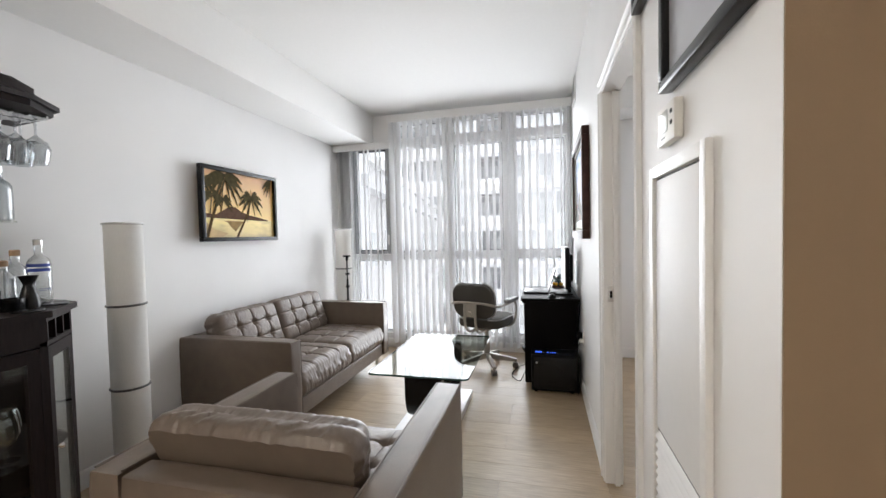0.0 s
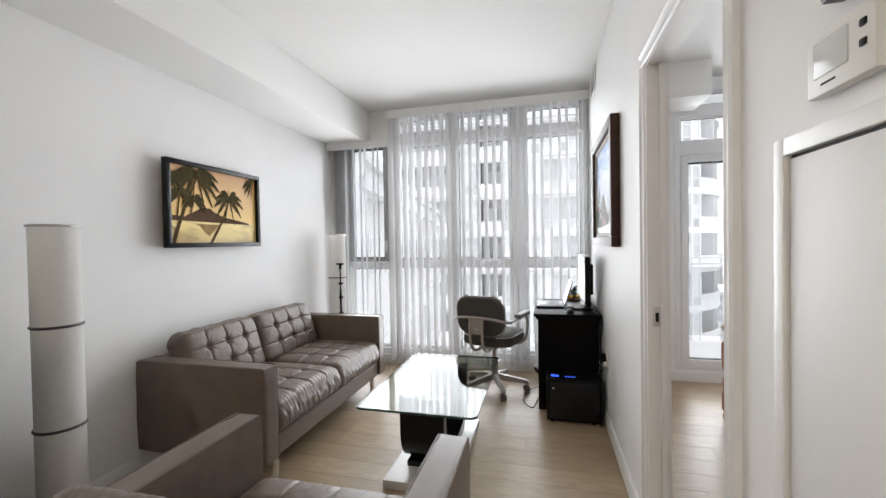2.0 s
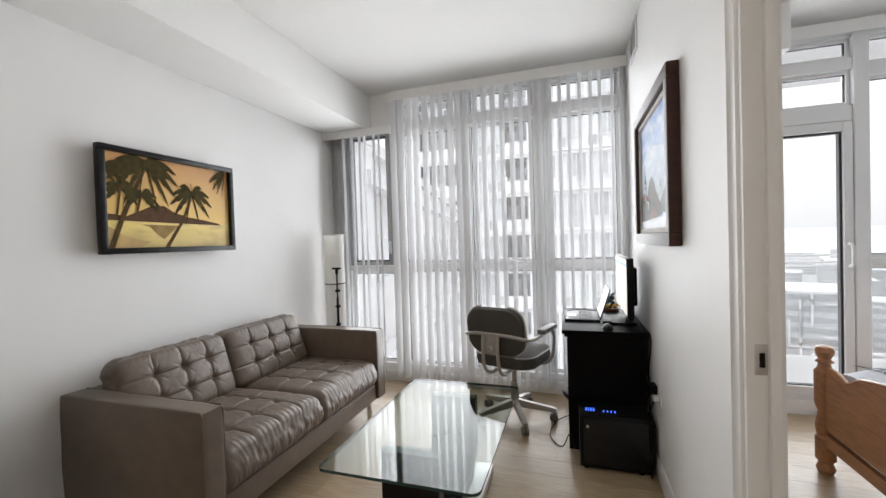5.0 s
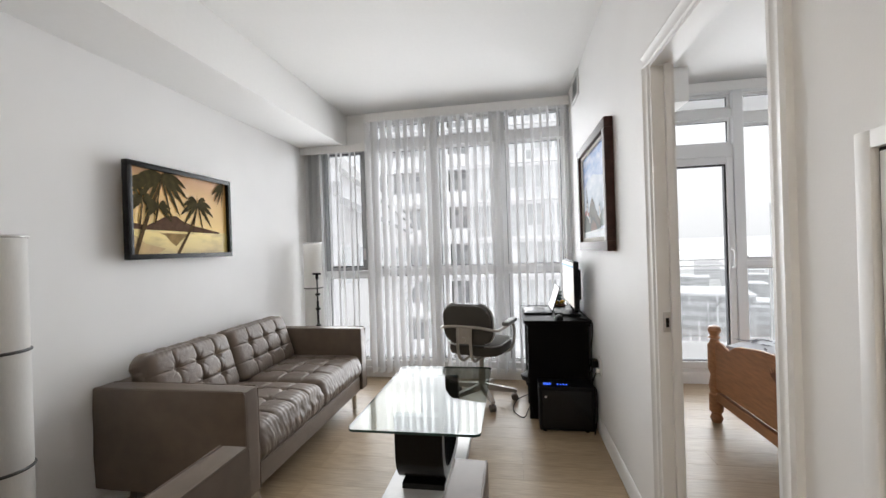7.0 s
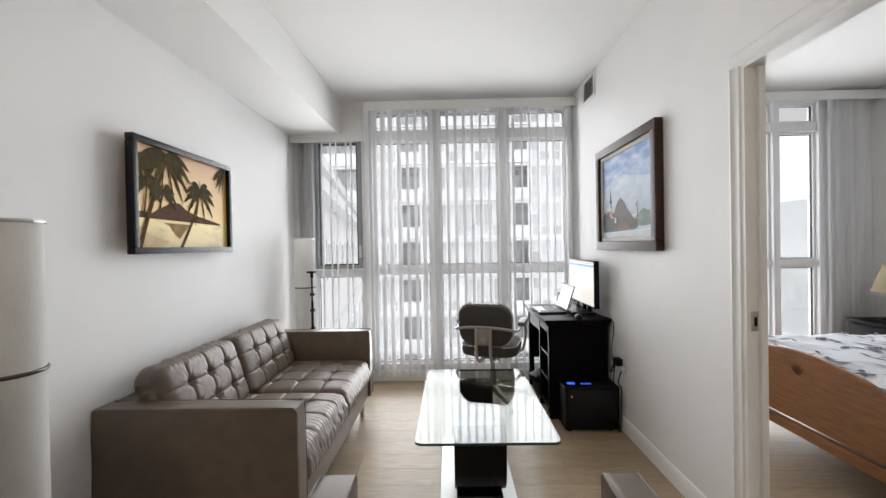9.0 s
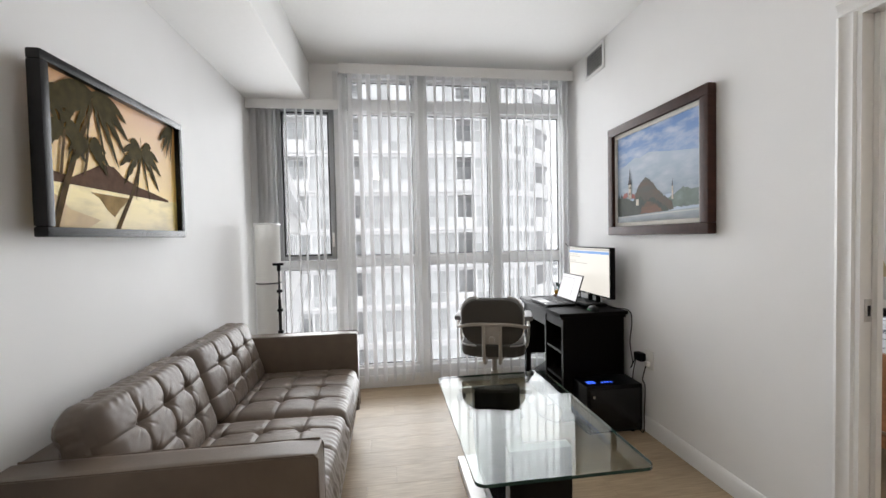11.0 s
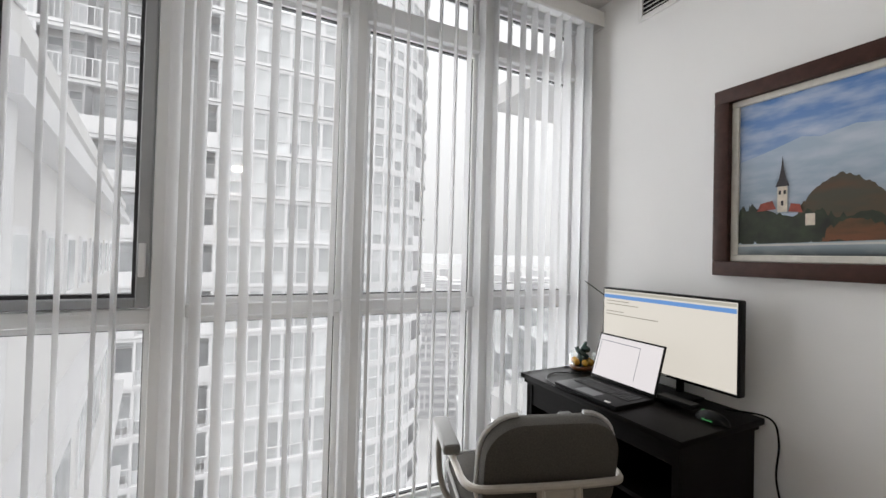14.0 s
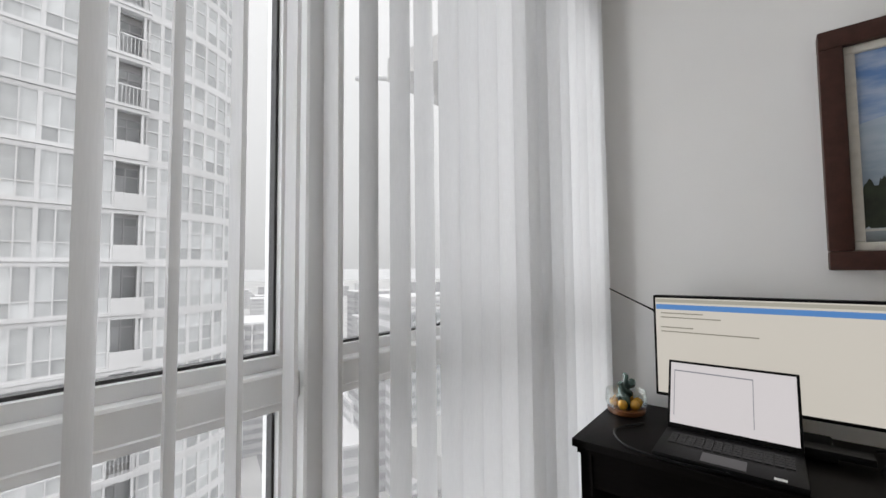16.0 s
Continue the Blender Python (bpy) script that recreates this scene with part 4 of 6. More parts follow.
# ---- floor lamps ----
def paper_lamp(x, y, r, height, z1, z2, label):
    lamp = thing("floor_lamp", (x, y, 0), label, "floor lamp")
    part("base", lathe(B(), [(r + 0.004, 0.0), (r + 0.004, 0.03), (r - 0.01, 0.034)], (x, y, 0), 36), STEEL, lamp)
    cuts = [0.034, z2, z1, height]
    for a, b in zip(cuts, cuts[1:]):
        bm = B()
        n = 40
        lo = [bm.verts.new((x + r * math.cos(2 * math.pi * k / n), y + r * math.sin(2 * math.pi * k / n), a + 0.004)) for k in range(n)]
        hi = [bm.verts.new((v.co.x, v.co.y, b - 0.004)) for v in lo]
        for k in range(n):
            bm.faces.new((lo[k], lo[(k + 1) % n], hi[(k + 1) % n], hi[k]))
        part("shade", bm, SHADE, lamp, "off-white paper cylinder shade")
    for z in cuts[1:]:
        bm = B()
        tube(bm, [(x + (r + 0.001) * math.cos(2 * math.pi * k / 40), y + (r + 0.001) * math.sin(2 * math.pi * k / 40), z) for k in range(41)], 0.006, 8)
        part("ring", bm, RINGDARK if z < height else STEEL, lamp, "dark metal ring")
    part("pole", rod(B(), (x, y, 0.03), (x, y, height - 0.1), 0.012, n=10), STEEL, lamp)
    return lamp


paper_lamp(-2.475, 2.15, 0.085, 1.415, 0.985, 0.545, "tall white paper cylinder floor lamp beside the bar cabinet, unlit")
paper_lamp(-2.545, 4.72, 0.088, 1.408, 0.962, 0.525, "tall white paper cylinder floor lamp in the window corner, unlit")

tri = thing("tripod", (-2.42, 4.58, 0), "thin black camera tripod standing behind the sofa", "tripod")
part("column", rod(rod(B(), (-2.435, 4.58, 0.30), (-2.435, 4.58, 0.85), 0.011, n=10), (-2.435, 4.58, 0.85), (-2.435, 4.58, 1.07), 0.007, n=10), BLACKPL, tri)
part("head", box(rod(B(), (-2.435, 4.58, 1.06), (-2.435, 4.58, 1.10), 0.014, n=12), -2.475, -2.40, 4.565, 4.595, 1.10, 1.118, 0.003), BLACKPL, tri)
for z in (0.60, 0.76, 0.90):
    part("clamp", box(B(), -2.452, -2.415, 4.565, 4.598, z, z + 0.022, 0.004), BLACKPL, tri)
for k in range(3):
    a = radians(100 + 120 * k)
    part("leg", rod(B(), (-2.435 + 0.01 * math.cos(a), 4.58 + 0.01 * math.sin(a), 0.52), (-2.435 + 0.17 * math.cos(a), 4.58 + 0.17 * math.sin(a), 0.004), 0.008, 0.006, 8), BLACKPL, tri)


# ---- pictures ----
def framed(name, side, y0, y1, z0, z1, bar, depth, mat, label, liner=0.0, liner_mat=None, canvas=None, off=0.002):
    """A picture on a wall; side is +1 on the west wall (looking east) and -1 on the wall between."""
    wx = XL if side > 0 else XR
    pic = thing(name, (wx, (y0 + y1) / 2, z0), label, "picture")
    sx = lambda d: wx + side * d
    for a in ((y0, y1, z1 - bar, z1), (y0, y1, z0, z0 + bar), (y0, y0 + bar, z0 + bar, z1 - bar), (y1 - bar, y1, z0 + bar, z1 - bar)):
        bm = B()
        box(bm, min(sx(off), sx(off + depth)), max(sx(off), sx(off + depth)), *a, min(bar * 0.18, 0.006), 2)
        part("frame_bar", bm, mat, pic)
    a, b, c, d = y0 + bar, y1 - bar, z0 + bar, z1 - bar
    if liner:
        for q in ((a, b, d - liner, d), (a, b, c, c + liner), (a, a + liner, c + liner, d - liner), (b - liner, b, c + liner, d - liner)):
            bm = B()
            box(bm, min(sx(off + 0.002), sx(off + depth * 0.6)), max(sx(off + 0.002), sx(off + depth * 0.6)), *q, 0.003, 1)
            part("liner", bm, liner_mat, pic, "off-white inner border")
        a, b, c, d = a + liner, b - liner, c + liner, d - liner
    bm = B()
    box(bm, min(sx(off + 0.002), sx(off + depth * 0.4)), max(sx(off + 0.002), sx(off + depth * 0.4)), a, b, c, d)
    cv = part("canvas", bm, canvas, pic)
    if off > 0.01:
        for y in (y0 + 0.1, y1 - 0.1):
            part("wall_spacer", boxed(*sorted((sx(0.001), sx(off + 0.003))), y - 0.02, y + 0.02, z1 - 0.06, z1 - 0.035), BLACKPL, pic)
    return pic, cv, (a, b, c, d), lambda k: sx(off + depth * 0.4 + 0.0006 * k)


def paint(pic, cv, at, layer, name, shapes, mat):
    """Flat painted shapes lying on a canvas."""
    bm = B()
    x0, x1 = sorted((at(layer - 0.8), at(layer)))
    step = (at(1) - at(0)) * 0.02
    for i, s in enumerate(shapes):
        prism(bm, s, x0 + step * i, x1 + step * i, "x")
    return part(name, bm, mat, cv, smooth=False)


palm_sky = fade("sunset_sky", (0.86, 0.60, 0.15), (0.55, 0.27, 0.08), 0.10, 0.52, 0.35)
pic, cv, (a, b, c, d), at = framed("framed_picture", 1, 2.838, 3.668, 1.308, 1.868, 0.032, 0.040, BLACK, "black-framed sunset print of palm trees on a beach", canvas=palm_sky, off=0.042)
W, Hh = b - a, d - c
P = lambda u, v: (a + W * u, c + Hh * v)
paint(pic, cv, at, 1, "sea", [[P(0, 0.0), P(1, 0.0), P(1, 0.28), P(0, 0.30)]], fade("gold_sea", (0.56, 0.40, 0.12), (0.86, 0.68, 0.20), 0.0, 0.2, 0.3, clouds=0.5, cloud_color=(0.25, 0.16, 0.05)))
paint(pic, cv, at, 2, "mountain", [[P(0.0, 0.29), P(0.0, 0.36), P(0.14, 0.34), P(0.24, 0.41), P(0.32, 0.47), P(0.41, 0.475), P(0.48, 0.41), P(0.60, 0.36), P(0.74, 0.33), P(0.90, 0.29), P(0.90, 0.27)]], material("violet_hill", (0.11, 0.06, 0.035), 0.75, grain=0.2, spec=0.1))
paint(pic, cv, at, 3, "beach", [[P(0, 0.0), P(0.22, 0.0), P(0.30, 0.06), P(0.12, 0.12), P(0.05, 0.20), P(0, 0.24)]], material("sand_paint", (0.42, 0.27, 0.08), 0.5, grain=0.3, grain_size=9))
paint(pic, cv, at, 3, "hill_reflection", [[P(0.24, 0.255), P(0.30, 0.22), P(0.35, 0.14), P(0.40, 0.09), P(0.44, 0.15), P(0.50, 0.22), P(0.54, 0.25)]], material("dusk_water", (0.32, 0.21, 0.08), 0.7, grain=0.3, grain_size=20, spec=0.1))
FROND = material("frond_paint", (0.060, 0.046, 0.015), 0.75, grain=0.4, grain_size=30, spec=0.1)
TRUNK = material("trunk_paint", (0.09, 0.055, 0.02), 0.75, grain=0.4, grain_size=30, spec=0.1)


def trunk(pts, w0, w1):
    left, right = [], []
    n = len(pts)
    for i, (x, y) in enumerate(pts):
        w = w0 + (w1 - w0) * i / (n - 1)
        left.append(P(x - w, y))
        right.append(P(x + w, y))
    return left + right[::-1]


def fronds(cx, cy, size, angles):
    out = []
    for ang in angles:
        t = radians(ang)
        pts_a, pts_b = [], []
        for k in range(9):
            s = k / 8
            x = cx + size * s * math.cos(t)
            y = cy + 1.4 * size * (s * math.sin(t) - 0.62 * s * s)
            w = 0.034 * math.sin(math.pi * min(1, 0.10 + s * 0.90)) ** 0.8 * (size / 0.15) ** 0.5
            pts_a.append(P(x, y + 0.7 * w))
            pts_b.append(P(x - 0.25 * w * math.cos(t), y - w * (1.5 if k % 2 else 1.0)))
        out.append(pts_a + pts_b[::-1])
    return out


clip = lambda s: [(min(max(y, a), b), min(max(z, c), d)) for y, z in s]
paint(pic, cv, at, 4, "palm_trunk", [clip(trunk([(0.42, 0.0), (0.48, 0.14), (0.55, 0.30), (0.61, 0.50), (0.64, 0.66)], 0.018, 0.009))], TRUNK)
paint(pic, cv, at, 5, "palm_crown", [clip(s) for s in fronds(0.64, 0.66, 0.19, (0, 28, 60, 92, 122, 152, 180, 212, -32, 250, -70))], FROND)
paint(pic, cv, at, 6, "palm_trunk", [clip(trunk([(0.03, 0.0), (0.09, 0.25), (0.17, 0.55), (0.25, 0.80), (0.31, 1.0)], 0.02, 0.011))], TRUNK)
paint(pic, cv, at, 7, "palm_crown", [clip(s) for s in fronds(0.27, 0.96, 0.26, (-70, -48, -26, -4, 18, 162, 184, 206, 232, 256))], FROND)
paint(pic, cv, at, 8, "palm_crown", [clip(s) for s in fronds(0.10, 0.64, 0.13, (0, 25, 60, 100, 140, 170, 200, -25)) + fronds(0.24, 0.58, 0.13, (0, 30, 60, 95, 130, 165, 195, -25)) + fronds(0.0, 0.85, 0.16, (-50, -20, 10, 40)) + fronds(0.97, 1.0, 0.16, (190, 215, 235, 255))], FROND)
paint(pic, cv, at, 9, "palm_trunk", [clip(trunk([(0.07, 0.34), (0.10, 0.64)], 0.008, 0.006)), clip(trunk([(0.2, 0.36), (0.24, 0.58)], 0.008, 0.006))], TRUNK)

lake_sky = fade("lake_sky", (0.42, 0.50, 0.60), (0.10, 0.22, 0.50), 0.20, 0.62, 0.5, clouds=0.8, cloud_color=(0.55, 0.60, 0.68))
pic, cv, (a, b, c, d), at = framed("framed_painting", -1, 3.302, 4.222, 1.272, 2.022, 0.058, 0.05, FRAMEWOOD, "dark wood framed painting of a lake island church", 0.026, material("linen_liner", (0.62, 0.60, 0.55), 0.8, grain=0.08), lake_sky)
# seen from the room, the picture's left edge is the one nearer the window
P = lambda u, v: (b - (b - a) * u, c + (d - c) * v)
def jagged(shape, size, seed):
    """Break the edges of a painted outline up, as tree tops do."""
    out = []
    for i, (p, q) in enumerate(zip(shape, shape[1:] + shape[:1])):
        out.append(p)
        n = int(math.hypot(q[0] - p[0], q[1] - p[1]) / 0.008)
        for k in range(1, n):
            f = k / n
            d = size * noise.noise(Vector((seed + i * 3.7 + k * 0.9, seed, 0)))
            out.append((p[0] + (q[0] - p[0]) * f, p[1] + (q[1] - p[1]) * f + d))
    return out


paint(pic, cv, at, 1, "mountain_range", [[P(0, 0.26), P(0, 0.62), P(0.12, 0.66), P(0.26, 0.72), P(0.33, 0.70), P(0.45, 0.735), P(0.6, 0.70), P(0.78, 0.66), P(1, 0.62), P(1, 0.26)]], fade("far_mountain", (0.20, 0.26, 0.33), (0.36, 0.44, 0.54), 0.2, 0.45, 0.5, clouds=0.3))
paint(pic, cv, at, 2, "far_shore", [jagged([P(0.68, 0.12), P(0.68, 0.22), P(0.76, 0.26), P(0.84, 0.31), P(0.92, 0.27), P(1, 0.28), P(1, 0.12)], 0.008, 1.3)], material("far_shore", (0.13, 0.17, 0.15), 0.6, grain=0.4, grain_size=18))
paint(pic, cv, at, 3, "hill", [jagged([P(0.22, 0.10), P(0.26, 0.30), P(0.31, 0.39), P(0.36, 0.44), P(0.40, 0.475), P(0.44, 0.45), P(0.50, 0.40), P(0.55, 0.33), P(0.62, 0.26), P(0.72, 0.18), P(0.74, 0.10)], 0.016, 2.1)], fade("hill_paint", (0.05, 0.04, 0.018), (0.065, 0.060, 0.042), 0.1, 0.36, 0.6, clouds=0.7, cloud_color=(0.11, 0.05, 0.022)))
paint(pic, cv, at, 4, "wood", [jagged([P(0, 0.07), P(0, 0.27), P(0.02, 0.33), P(0.04, 0.29), P(0.06, 0.34), P(0.09, 0.30), P(0.14, 0.28), P(0.22, 0.24), P(0.32, 0.27), P(0.40, 0.22), P(0.50, 0.25), P(0.62, 0.16), P(0.70, 0.09), P(0.70, 0.07)], 0.022, 5.2)], material("tree_paint", (0.018, 0.025, 0.012), 0.6, grain=0.6, grain_size=25))
paint(pic, cv, at, 5, "autumn_wood", [jagged([P(0.34, 0.08), P(0.36, 0.16), P(0.44, 0.21), P(0.52, 0.18), P(0.60, 0.12), P(0.62, 0.08)], 0.02, 7.7)], fade("autumn_paint", (0.13, 0.035, 0.012), (0.16, 0.06, 0.02), 0.05, 0.2, 0.6, clouds=0.9, cloud_color=(0.03, 0.03, 0.012)))
CHURCHP = material("church_paint", (0.62, 0.55, 0.46), 0.6, grain=0.2)
SPIREP = material("spire_paint", (0.035, 0.03, 0.035), 0.6)
ROOFP = material("roof_paint", (0.25, 0.05, 0.03), 0.6, grain=0.3)
for sh in ([P(0.17, 0.27), P(0.17, 0.43), P(0.21, 0.43), P(0.21, 0.27)], [P(0.28, 0.18), P(0.28, 0.25), P(0.315, 0.25), P(0.315, 0.18)], [P(0.72, 0.20), P(0.725, 0.33), P(0.735, 0.33), P(0.74, 0.20)]):
    paint(pic, cv, at, 6, "church", [sh], CHURCHP)
for sh in ([P(0.162, 0.43), P(0.176, 0.48), P(0.184, 0.54), P(0.19, 0.62), P(0.196, 0.54), P(0.204, 0.48), P(0.218, 0.43)], [P(0.724, 0.33), P(0.73, 0.40), P(0.736, 0.33)]):
    paint(pic, cv, at, 7, "spire", [sh], SPIREP)
for sh in ([P(0.175, 0.38), P(0.175, 0.405), P(0.185, 0.405), P(0.185, 0.38)], [P(0.195, 0.38), P(0.195, 0.405), P(0.205, 0.405), P(0.205, 0.38)], [P(0.185, 0.31), P(0.185, 0.34), P(0.195, 0.34), P(0.195, 0.31)]):
    paint(pic, cv, at, 7, "church_window", [sh], SPIREP)
for sh in ([P(0.085, 0.28), P(0.10, 0.33), P(0.15, 0.345), P(0.165, 0.29)], [P(0.215, 0.27), P(0.225, 0.32), P(0.26, 0.31), P(0.27, 0.26)]):
    paint(pic, cv, at, 8, "tiled_roof", [sh], ROOFP)
paint(pic, cv, at, 9, "lake", [[P(0, 0), P(1, 0), P(1, 0.10), P(0, 0.07)]], fade("lake_paint", (0.02, 0.03, 0.035), (0.30, 0.36, 0.40), 0.085, 0.13, 0.4, clouds=0.4, cloud_color=(0.4, 0.42, 0.42)))
paint(pic, cv, at, 10, "shore_line", [[P(0, 0.055), P(1, 0.075), P(1, 0.085), P(0, 0.068)]], material("shore_paint", (0.5, 0.5, 0.48), 0.6))

PRINT = material("grey_print", (0.45, 0.46, 0.50), 0.3, grain=0.15, grain_size=4)
framed("framed_print", -1, 1.15, 1.56, 1.643, 2.20, 0.026, 0.03, BLACK, "black-framed grey print above the thermostat", canvas=PRINT)
framed("framed_print", -1, 1.60, 1.862, 1.985, 2.34, 0.022, 0.03, BLACK, "small black-framed print beside the door", canvas=PRINT)

# ---- things on the wall between ----
th = thing("thermostat", (-0.002, 1.555, 1.52), "white wall thermostat with a grey display", "thermostat")
part("case", boxed(-0.022, -0.001, 1.475, 1.608, 1.522, 1.612, 0.005), WHITEPL, th)
part("display", boxed(-0.0235, -0.021, 1.52, 1.59, 1.548, 1.598, 0.002), material("lcd", (0.62, 0.64, 0.62), 0.12), th, "pale display")
for z in (1.56, 1.585):
    part("button", boxed(-0.024, -0.020, 1.488, 1.500, z - 0.004, z + 0.006, 0.002), BLACKPL, th)
part("text_bar", boxed(-0.0228, -0.0215, 1.545, 1.575, 1.535, 1.538), BLACKPL, th)

pan = thing("access_panel", (-0.002, 1.515, 0.14), "white metal access panel with a louvred grille below", "access panel")
PANELP = material("satin_white_metal", (0.80, 0.80, 0.80), 0.5, 0.0, grain=0.01, spec=0.5)
for a in ((1.315, 1.345, 0.14, 1.485), (1.685, 1.715, 0.14, 1.485), (1.345, 1.685, 1.455, 1.485), (1.345, 1.685, 0.14, 0.17)):
    part("frame_bar", boxed(-0.016, -0.001, *a, 0.003), TRIM, pan)
leaf = part("panel_door", boxed(-0.008, -0.001, 1.351, 1.679, 0.776, 1.449, 0.002), PANELP, pan)
# dark sheet stands in for the shade round the door and between slats
part("gap_shade_sheet", boxed(-0.003, -0.0005, 1.345, 1.685, 0.17, 1.455), GASKET, pan)
for k in range(24):
    z = 0.176 + k * 0.0248
    bm = B()
    prism(bm, [(-0.002, z + 0.020), (-0.012, z + 0.004), (-0.012, z), (-0.004, z)], 1.352, 1.678, "y")
    part("slat", bm, PANELP, pan)

vent = thing("wall_vent", (-0.004, 4.48, 2.53), "white wall vent grille under the ceiling", "vent")
for a in ((4.335, 4.36, 2.525, 2.735), (4.60, 4.625, 2.525, 2.735), (4.36, 4.60, 2.71, 2.735), (4.36, 4.60, 2.525, 2.55)):
    part("frame_bar", boxed(-0.012, -0.001, *a, 0.003), TRIM, vent)
part("backing", boxed(-0.003, -0.0005, 4.36, 4.60, 2.55, 2.71), BLACKPL, vent)
for k in range(7):
    z = 2.556 + k * 0.0222
    part("slat", prism(B(), [(-0.003, z + 0.013), (-0.011, z + 0.004), (-0.011, z + 0.001), (-0.003, z + 0.008)], 4.36, 4.60, "y"), TRIM, vent)

# ---- bar cabinet ----
bar = thing("bar_cabinet", (-2.45, 1.35, 0), "dark mahogany bar cabinet with glass doors and an overhead glass rack", "bar cabinet")
# plan of the body: an angled end towards the window, a long front towards the room
PLAN = [(-2.712, 0.85), (-2.23, 0.85), (-2.165, 0.92), (-2.165, 1.60), (-2.335, 1.795), (-2.712, 1.86)]
grown = [(-2.712, 0.83), (-2.22, 0.83), (-2.145, 0.905), (-2.145, 1.61), (-2.322, 1.813), (-2.712, 1.88)]
part("plinth", prism(B(), [(-2.712, 0.87), (-2.24, 0.87), (-2.185, 0.94), (-2.185, 1.59), (-2.345, 1.78), (-2.712, 1.845)], 0.0, 0.10, "z"), BARWOOD, bar)
part("floor_board", prism(B(), PLAN, 0.10, 0.13, "z"), BARWOOD, bar)
part("middle_shelf", prism(B(), [(-2.66, 0.88), (-2.27, 0.88), (-2.21, 0.95), (-2.21, 1.61), (-2.35, 1.77), (-2.66, 1.83)], 0.47, 0.485, "z"), BARWOOD, bar)
part("under_top", prism(B(), PLAN, 1.018, 1.035, "z"), BARWOOD, bar)
part("drawer_floor", prism(B(), PLAN, 0.925, 0.942, "z"), BARWOOD, bar)
part("worktop", prism(B(), grown, 1.035, 1.060, "z"), BARWOOD, bar)
part("back_panel", boxed(-2.716, -2.70, 0.85, 1.86, 0.10, 1.018), BARWOOD, bar)
part("side_panel", prism(B(), [(-2.66, 0.85), (-2.25, 0.85), (-2.25, 0.865), (-2.66, 0.865)], 0.13, 1.018, "z"), BARWOOD, bar)


def upright(p, q, z0, z1, t=0.02):
    """A board standing on the line from p to q."""
    p, q = Vector((*p, 0)), Vector((*q, 0))
    d = (q - p).normalized()
    n = Vector((-d.y, d.x, 0)) * t
    bm = B()
    prism(bm, [(v.x, v.y) for v in (p, q, q + n, p + n)], z0, z1, "z")
    return bm


for p, q, top in (((-2.23, 0.85), (-2.212, 0.87), 1.018), ((-2.165, 0.92), (-2.165, 0.945), 1.018), ((-2.165, 1.575), (-2.165, 1.60), 1.018), ((-2.335, 1.795), (-2.365, 1.80), 1.018), ((-2.64, 1.855), (-2.712, 1.86), 1.018)):
    part("stile", upright(p, q, 0.13, top), BARWOOD, bar)
part("drawer_front", upright((-2.165, 0.945), (-2.165, 1.575), 0.942, 1.018), BARWOOD, bar)


def glass_door(p, q, z0, z1, knob):
    """A glazed cabinet door on the line from p to q."""
    P0, Q0 = Vector(p), Vector(q)
    d = (Q0 - P0).normalized()
    f = 0.04
    door = part("door", upright(P0, P0 + d * f, z0, z1), BARWOOD, bar)
    part("stile", upright(Q0 - d * f, Q0, z0, z1), BARWOOD, door)
    part("rail", upright(P0 + d * f, Q0 - d * f, z0, z0 + 0.05), BARWOOD, door)
    part("rail", upright(P0 + d * f, Q0 - d * f, z1 - 0.05, z1), BARWOOD, door)
    g = part("pane", upright(P0 + d * f, Q0 - d * f, z0 + 0.05, z1 - 0.05, 0.005), CLEAR, door, smooth=False)
    g.visible_shadow = False
    k = P0 + d * knob
    n = Vector((d.y, -d.x))
    part("knob", rod(rod(B(), (k.x, k.y, 0.52), (k.x + n.x * 0.018, k.y + n.y * 0.018, 0.52), 0.005, n=10), (k.x + n.x * 0.015, k.y + n.y * 0.015, 0.52), (k.x + n.x * 0.028, k.y + n.y * 0.028, 0.52), 0.012, 0.009, 14), CHROME, door, "chrome knob")


glass_door((-2.165, 0.947), (-2.165, 1.258), 0.135, 0.92, 0.02)
glass_door((-2.165, 1.262), (-2.165, 1.573), 0.135, 0.92, 0.02)
glass_door((-2.167, 1.603), (-2.333, 1.792), 0.135, 0.92, 0.02)
for k in range(4):
    f = k / 3
    p = Vector((-2.167, 1.603)).lerp(Vector((-2.323, 1.781)), f)
    part("cubby_divider", upright(p, p + Vector((-0.0069, 0.0079)), 0.942, 1.018, 0.16), BARWOOD, bar)
part("cubby_back", upright((-2.29, 1.50), (-2.45, 1.68), 0.942, 1.018, 0.01), BARWOOD, bar)
# upper frame: posts, glass shelf, canopy
for y in (1.02, 1.66):
    part("post", boxed(-2.712, -2.60, y - 0.035, y + 0.035, 1.06, 1.88), BARWOOD, bar)
part("upper_back", boxed(-2.716, -2.70, 0.95, 1.74, 1.06, 1.88), BARWOOD, bar)
sh = part("glass_shelf", prism(B(), [(-2.66, 0.98), (-2.45, 0.98), (-2.42, 1.60), (-2.50, 1.72), (-2.66, 1.73)], 1.412, 1.42, "z"), CLEAR, bar, "clear glass shelf", smooth=False)
cano = part("canopy", prism(B(), [(-2.712, 0.89), (-2.34, 0.89), (-2.285, 0.965), (-2.285, 1.66), (-2.39, 1.805), (-2.712, 1.85)], 1.87, 1.895, "z"), BARWOOD, bar)
lo_rim = [(-2.712, 0.87), (-2.33, 0.87), (-2.27, 0.95), (-2.27, 1.665), (-2.375, 1.82), (-2.712, 1.865)]
part("crown_moulding", prism(B(), lo_rim, 1.895, 1.915, "z"), BARWOOD, cano)
cr = B()
